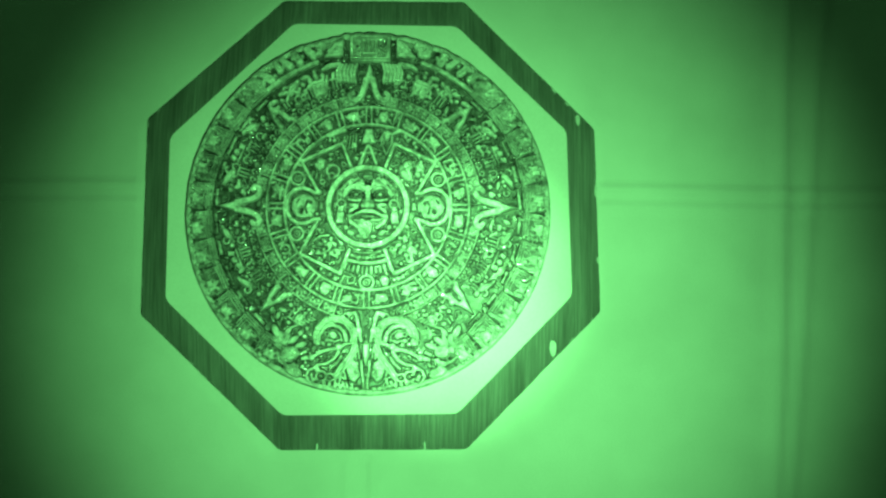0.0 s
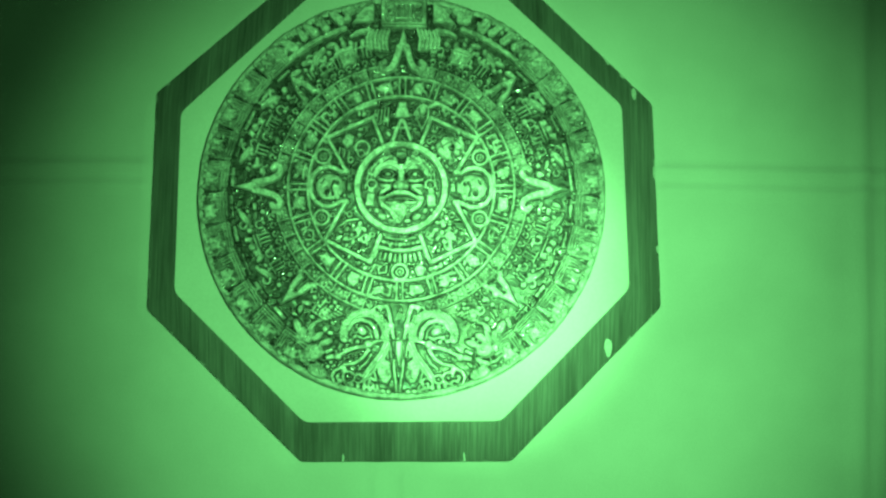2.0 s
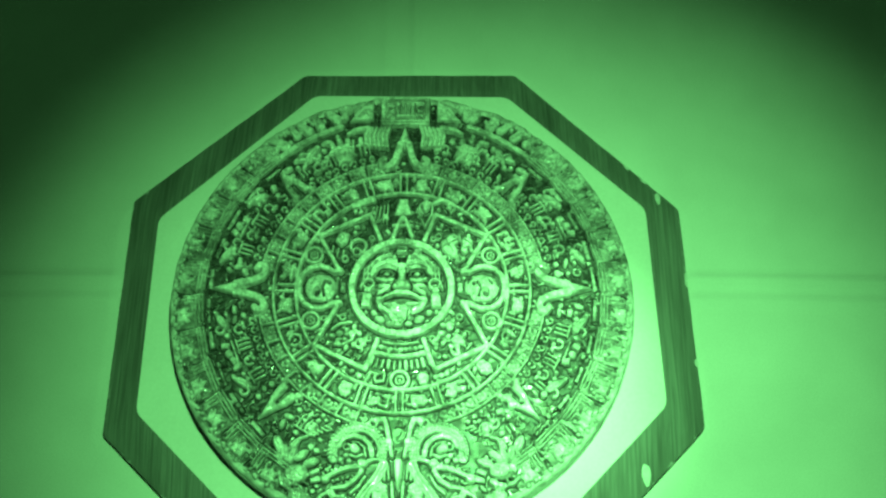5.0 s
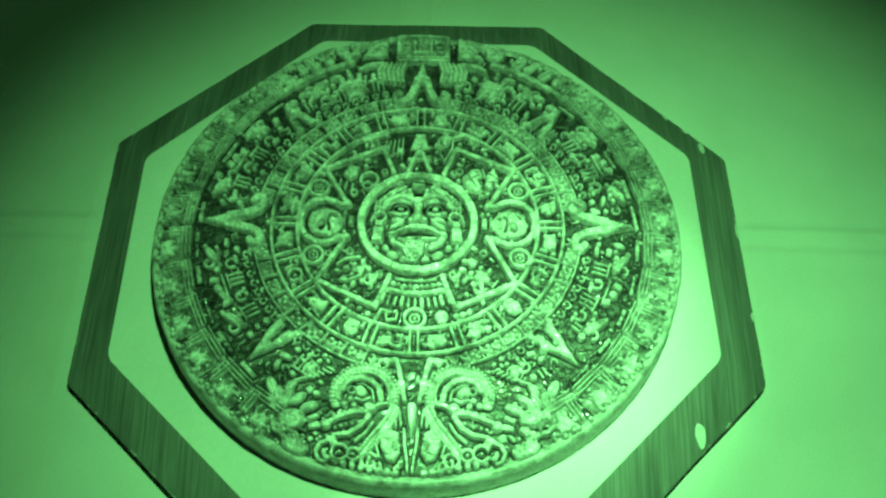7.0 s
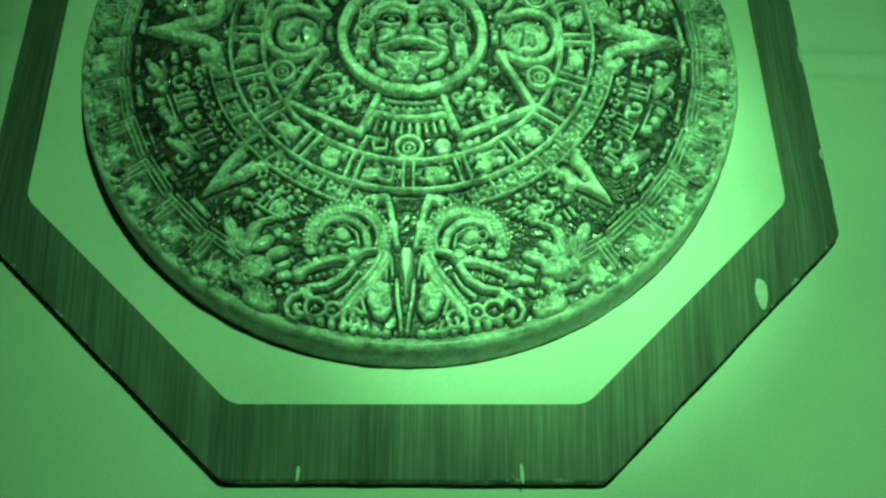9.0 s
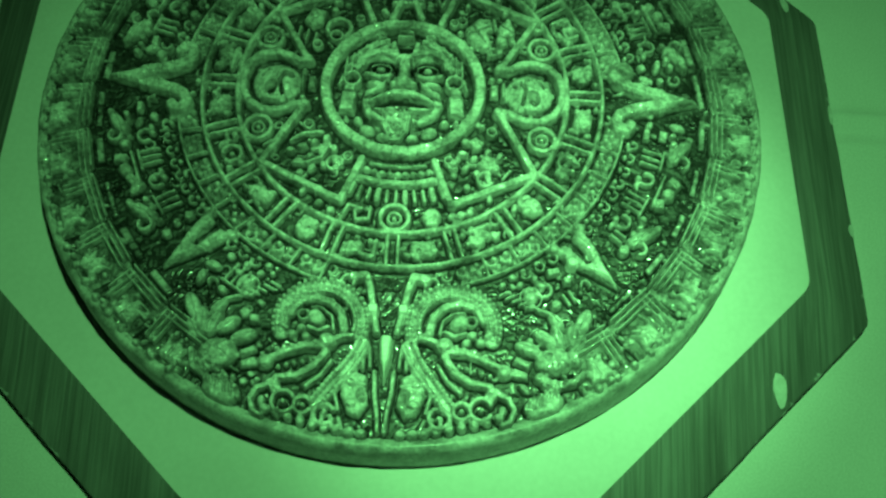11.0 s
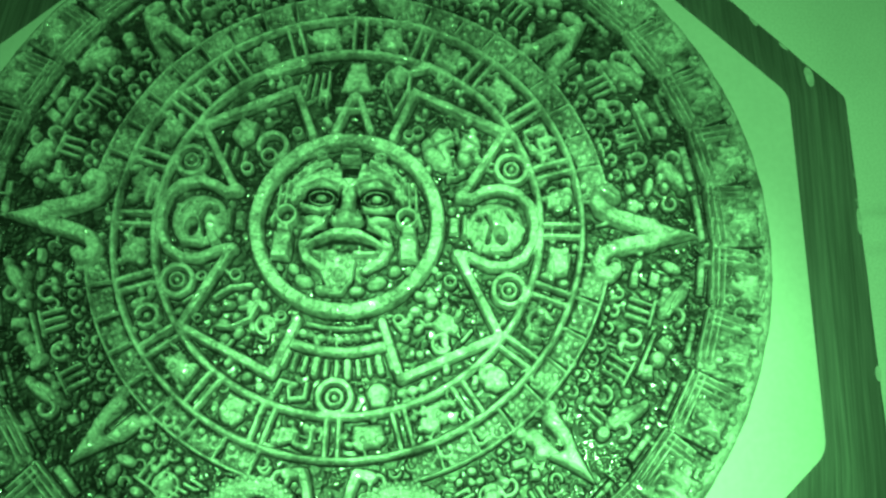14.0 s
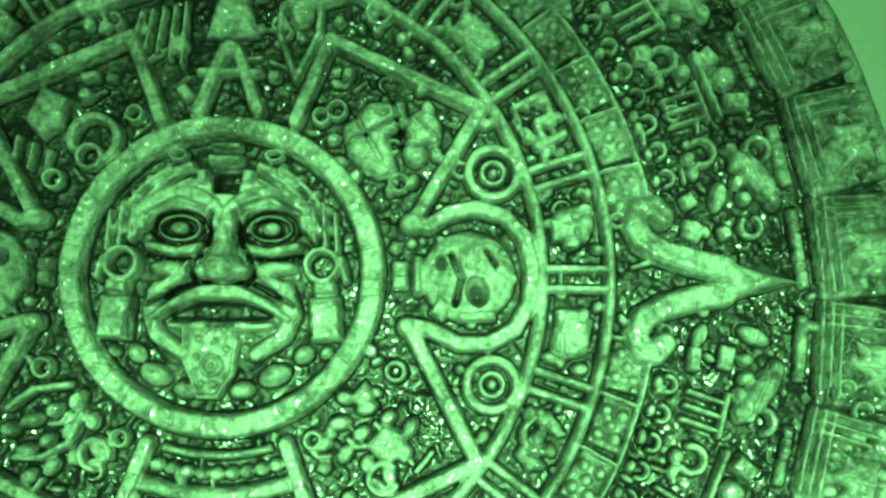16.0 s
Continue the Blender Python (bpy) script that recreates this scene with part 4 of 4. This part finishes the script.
        blob(-49.2, -95.8, 6.6, 5.4, 14, 5.4)
        stroke([(-56.6, -95.0), (-55.4, -100.0), (-51.0, -103.0), (-45.6, -102.4)], 2.6, 4.8, 0.8)
        stroke([(-54.4, -96.6), (-51.0, -99.6), (-45.6, -100.2)], 0.9, 2.2, cut=True)
        stroke([(-47.0, -91.8), (-49.6, -94.0), (-46.4, -96.4)], 0.8, 1.6, cut=True)
        blob(-52.0, -94.2, 1.2, 1.0, 0, 1.6, True)
    piece("shell")
    blob(s * 46.6, -106.4, 6.6, 4.0, s * 26, 4.6)
    for k in range(6):
        stroke([(s * (41.4 + 2.0 * k), -109.6 + 1.2 * k), (s * (42.4 + 2.0 * k), -104.6 + 1.0 * k)], 0.7, 1.4, cut=True)
    for k in range(12):
        blob(s * (41.5 + 1.0 * k), -108.6 + 0.5 * k + 2.4 * (k % 3), 1.0, 0.9, 30 * k, 5.0)
    piece("side_claw")
    slab(s * 40.0, -94.6, 2.8, 1.3, s * -24, 4.8)
    slab(s * 39.4, -97.8, 2.6, 1.2, s * -20, 4.6)
    # a fan of long leaves over the head, each one a boss with its midrib
    for x, y, l, w, turn, h in ((58.2, -80.6, 5.0, 2.6, 66, 5.2), (54.6, -85.2, 4.6, 2.4, 84, 5.6), (50.8, -86.0, 4.8, 2.0, 112, 5.8),
                                (46.6, -86.4, 4.2, 2.2, 142, 5.2), (41.8, -89.8, 4.4, 2.4, 160, 5.0), (50.2, -80.8, 3.6, 2.0, 130, 4.6), (57.2, -87.6, 3.4, 2.0, 60, 4.4)):
        piece("leaf")
        blob(s * x, y, l, w, turn if s > 0 else 180 - turn, h)
        dx, dy = polar(l * 0.7, turn)
        stroke([(s * (x - dx), y - dy), (s * (x + dx), y + dy)], 0.5, 0.8, cut=True)
    piece("round_stud")
    blob(s * 42.4, -73.6, 2.5, 2.4, 0, 5.0)
    arc(s * 42.4, -73.6, 3.3, 0, 360, 0.8, 3.8)
    blob(s * 50.0, -75.4, 2.0, 1.6, s * 30, 4.6)
    stroke([(s * 44.6, -77.4), (s * 48.6, -78.6)], 1.5, 4.4)
    for k in range(7):
        piece("petal")
        arc(s * (17.0 + 4.4 * k), -68.0 + 1.9 * k, 1.5, 180, 360, 1.1, 3.6)
    for k in range(5):
        piece("hook_tile")
        blob(s * (37.0 + 2.2 * k), -67.0 - 2.4 * (k % 3), 1.5, 1.2, 30 * k, 4.0)
        stroke([(s * (33.0 + 2.0 * k), -73.4 - 0.9 * k), (s * (35.5 + 2.0 * k), -72.0 - 1.0 * k)], 1.2, 3.6)

# --- small carved chips, hooks and leaves packed into what ground is left ---
pack = np.random.RandomState(31)


def free(x, y, gap):
    i, j, g = int((x + HALF) / STEP), int((y + HALF) / STEP), int(gap / STEP)
    return H[j - g:j + g + 1, i - g:i + g + 1].max() < GROUND + 0.9


def chip(x, y, size, turn):
    """One small carved form: a chip, a leaf, a hook, a pair of bars or a bead."""
    piece("carved_chip")
    kind, top = pack.choice([0, 0, 1, 1, 2, 3, 4, 4, 4, 5]), pack.uniform(2.8, 5.0)
    m = local(x, y, turn)
    if kind == 0:
        slab(x, y, size * pack.uniform(0.7, 1.1), size * pack.uniform(0.5, 0.8), turn + pack.uniform(-20, 20), top, 0.6)
    elif kind == 1:
        blob(x, y, size * 1.35, size * 0.7, turn + pack.choice([20, 70, 110, 160]), top)
        stroke([m(-size, 0), m(size, 0.3)], 0.4, 0.6, cut=True)
    elif kind == 2:
        arc(x, y, size * 0.75, 0, pack.uniform(190, 300), size * 0.55, top, turn=turn + pack.uniform(0, 360))
    elif kind == 3:
        for u in (-0.55, 0.55):
            stroke([m(u * size, -size * 0.9), m(u * size + 0.2, size * 0.9)], size * 0.55, top)
    elif kind == 4:
        poly([m(-size, -size * 0.6), m(size * 0.3, -size), m(size, size * 0.2), m(0, size), m(-size * 0.8, size * 0.5)], top, 0.8)
    else:
        blob(x, y, size * 0.9, size * 0.8, turn, top)
        blob(x, y, size * 0.35, size * 0.35, 0, 0.9, True)


for r in (81.2, 86.0, 90.6):
    for k in range(int(math.tau * r / 4.6)):
        a = k * 360 / int(math.tau * r / 4.6) + pack.uniform(-0.7, 0.7)
        x, y = polar(r + pack.uniform(-0.8, 0.8), a)
        if not 238 < a < 302 and clear_diagonal(a, 5.2) and clear(a, 5.5) and free(x, y, 0.9) and not (76 < a < 104 and r < 92):
            chip(x, y, pack.uniform(1.7, 2.5), a - 90)
for k in range(220):
    x, y = polar(math.sqrt(pack.uniform(29.5 ** 2, 52.0 ** 2)), pack.uniform(0, 360))
    if free(x, y, 1.1):
        chip(x, y, pack.uniform(1.1, 1.9), pack.uniform(0, 360))
for k in range(150):
    x, y = pack.uniform(5.5, 62) * pack.choice([-1, 1]), pack.uniform(-113, -67)
    if 67.5 < math.hypot(x, y) < 113 and free(x, y, 1.2):
        chip(x, y, pack.uniform(1.2, 2.2), pack.uniform(0, 360))

# small carved crumbs and hooks that fill the ground, part of the disc itself
PIECES.append("ground")
crumbs = np.random.RandomState(77)
for _ in range(750):
    r, a = math.sqrt(crumbs.uniform(28.0 ** 2, 117.0 ** 2)), crumbs.uniform(0, 360)
    x, y = polar(r, a)
    if abs(x) < 5 and y < -66 or 86 < r < 98.5 and y > -70:
        continue
    if crumbs.rand() < 0.55:
        blob(x, y, crumbs.uniform(0.7, 1.5), crumbs.uniform(0.6, 1.2), crumbs.uniform(0, 180), crumbs.uniform(1.3, 3.2))
    elif crumbs.rand() < 0.6:
        l, t = crumbs.uniform(1.0, 2.2), a + crumbs.choice([0, 90]) + crumbs.uniform(-15, 15)
        dx, dy = polar(l, t)
        stroke([(x - dx, y - dy), (x + dx, y + dy)], crumbs.uniform(0.8, 1.2), crumbs.uniform(1.3, 3.0))
    else:
        arc(x, y, crumbs.uniform(1.0, 1.6), 0, crumbs.uniform(150, 360), 0.8, crumbs.uniform(1.8, 3.2), turn=a)
LAB[LAB == len(PIECES) - 1] = 0
PIECES.pop()

# the cast is flatter than its model, with worn, hand-finished unevenness; the upper west quarter is rubbed smoother
H = GROUND + (H - GROUND) * 0.85
H += rough(330, 0.16, 3) + rough(120, 0.24, 4) + rough(30, 0.25, 5)
gx, gy = np.meshgrid(axis, axis)
radius = np.hypot(gx, gy)
soft = H.copy()
for _ in range(2):
    soft[1:-1, 1:-1] = (soft[1:-1, 1:-1] * 2 + soft[:-2, 1:-1] + soft[2:, 1:-1] + soft[1:-1, :-2] + soft[1:-1, 2:]) / 6
H = H * 0.6 + soft * 0.4
H -= DOME * 1000 * (radius / 119) ** 2
H -= np.clip(np.hypot(gx, gy + SOUTH) - 116.4, 0, None) * 1.6


LABELS = {"carved_face": "stern carved face with broad nose", "pointer_tip": "white chipped stone tip", "pointer_stud": "small white square stud",
          "ray_tip_chip": "white chipped ray tip", "date_tablet": "framed carved tablet", "face_ring": "plain raised ring with fine cracks", "claw_knob": "domed carved knob", "worn_edge": "pale rubbed outer edge"}


PIECES.append("worn_edge")
LAB[np.hypot(gx, gy + SOUTH) > 116.0 + rough(140, 0.5, 12)] = len(PIECES) - 1


def relief_meshes():
    """Cut the relief into its pieces and hang them under the disc."""
    dy, dx = np.gradient(H, STEP)
    nrm = np.stack([-dx, -dy, np.ones_like(H)], -1)
    nrm /= np.linalg.norm(nrm, axis=-1, keepdims=True)
    cell = np.maximum(np.maximum(LAB[:-1, :-1], LAB[1:, :-1]), np.maximum(LAB[:-1, 1:], LAB[1:, 1:]))
    inside = np.hypot(gx, gy + SOUTH)[:-1, :-1] < 118.2
    idx = np.arange(N * N).reshape(N, N)
    quads = np.stack([idx[:-1, :-1], idx[:-1, 1:], idx[1:, 1:], idx[1:, :-1]], -1)[inside]
    lab = cell[inside]
    order = np.argsort(lab, kind="stable")
    quads, lab = quads[order], lab[order]
    cuts = np.searchsorted(lab, np.arange(len(PIECES) + 1))
    co = np.stack([gx / 1000 + CX, gy / 1000 + CY, H / 1000], -1).reshape(-1, 3)
    flat = nrm.reshape(-1, 3)
    disc = None
    for k, name in enumerate(PIECES):
        q = quads[cuts[k]:cuts[k + 1]]
        if len(q) < 6:
            continue
        used, inv = np.unique(q, return_inverse=True)
        me = bpy.data.meshes.new(name)
        me.vertices.add(len(used))
        me.vertices.foreach_set("co", co[used].ravel())
        me.loops.add(q.size)
        me.loops.foreach_set("vertex_index", inv.ravel().astype(np.int32))
        me.polygons.add(len(q))
        me.polygons.foreach_set("loop_start", np.arange(0, q.size, 4, dtype=np.int32))
        me.update(calc_edges=True)
        me.shade_smooth()
        me.normals_split_custom_set_from_vertices(flat[used])
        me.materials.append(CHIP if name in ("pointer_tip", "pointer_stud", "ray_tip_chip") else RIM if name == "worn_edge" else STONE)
        ob = new("carved_disc" if k == 0 else name, me)
        if k == 0:
            disc = ob
            disc.parent = plaque
            tagged(disc, "dark antiqued stone disc carved in relief")
        else:
            ob.parent = disc
            tagged(ob, LABELS.get(name, ""))
    return disc


DISC = relief_meshes()


def disc_rim():
    """The rough outer edge that stands on the white board."""
    bm = bmesh.new()
    n, rows = 420, []
    for z, r in ((28.6, 115.2), (29.8, 117.3), (29.2, 118.5), (26.5, 119.2), (23.0, 119.2), (20.0, 119.3), (16.5, 119.2), (13.4, 119.0)):
        row = []
        for k in range(n):
            a = k * math.tau / n
            top = max(0.0, math.sin(a) - 0.6) * 2.5
            e = (0.2 + 1.3 * top) * noise.noise((math.cos(a) * 16, math.sin(a) * 16, z * 0.25)) + (0.18 + 0.3 * top) * noise.noise((math.cos(a) * 45, math.sin(a) * 45, z * 0.5))
            rr = r + e
            row.append(bm.verts.new((rr * math.cos(a) / 1000 + CX, rr * math.sin(a) / 1000 + CY - SOUTH / 1000, (z + (0.6 * e if 20.5 < z else 0)) / 1000)))
        rows.append(row)
    for a, b in zip(rows, rows[1:]):
        for k in range(n):
            bm.faces.new((a[k], b[k], b[(k + 1) % n], a[(k + 1) % n])).smooth = True
    bmesh.ops.recalc_face_normals(bm, faces=bm.faces[:])
    return part("disc_rim", bm, RIM, DISC)


disc_rim()
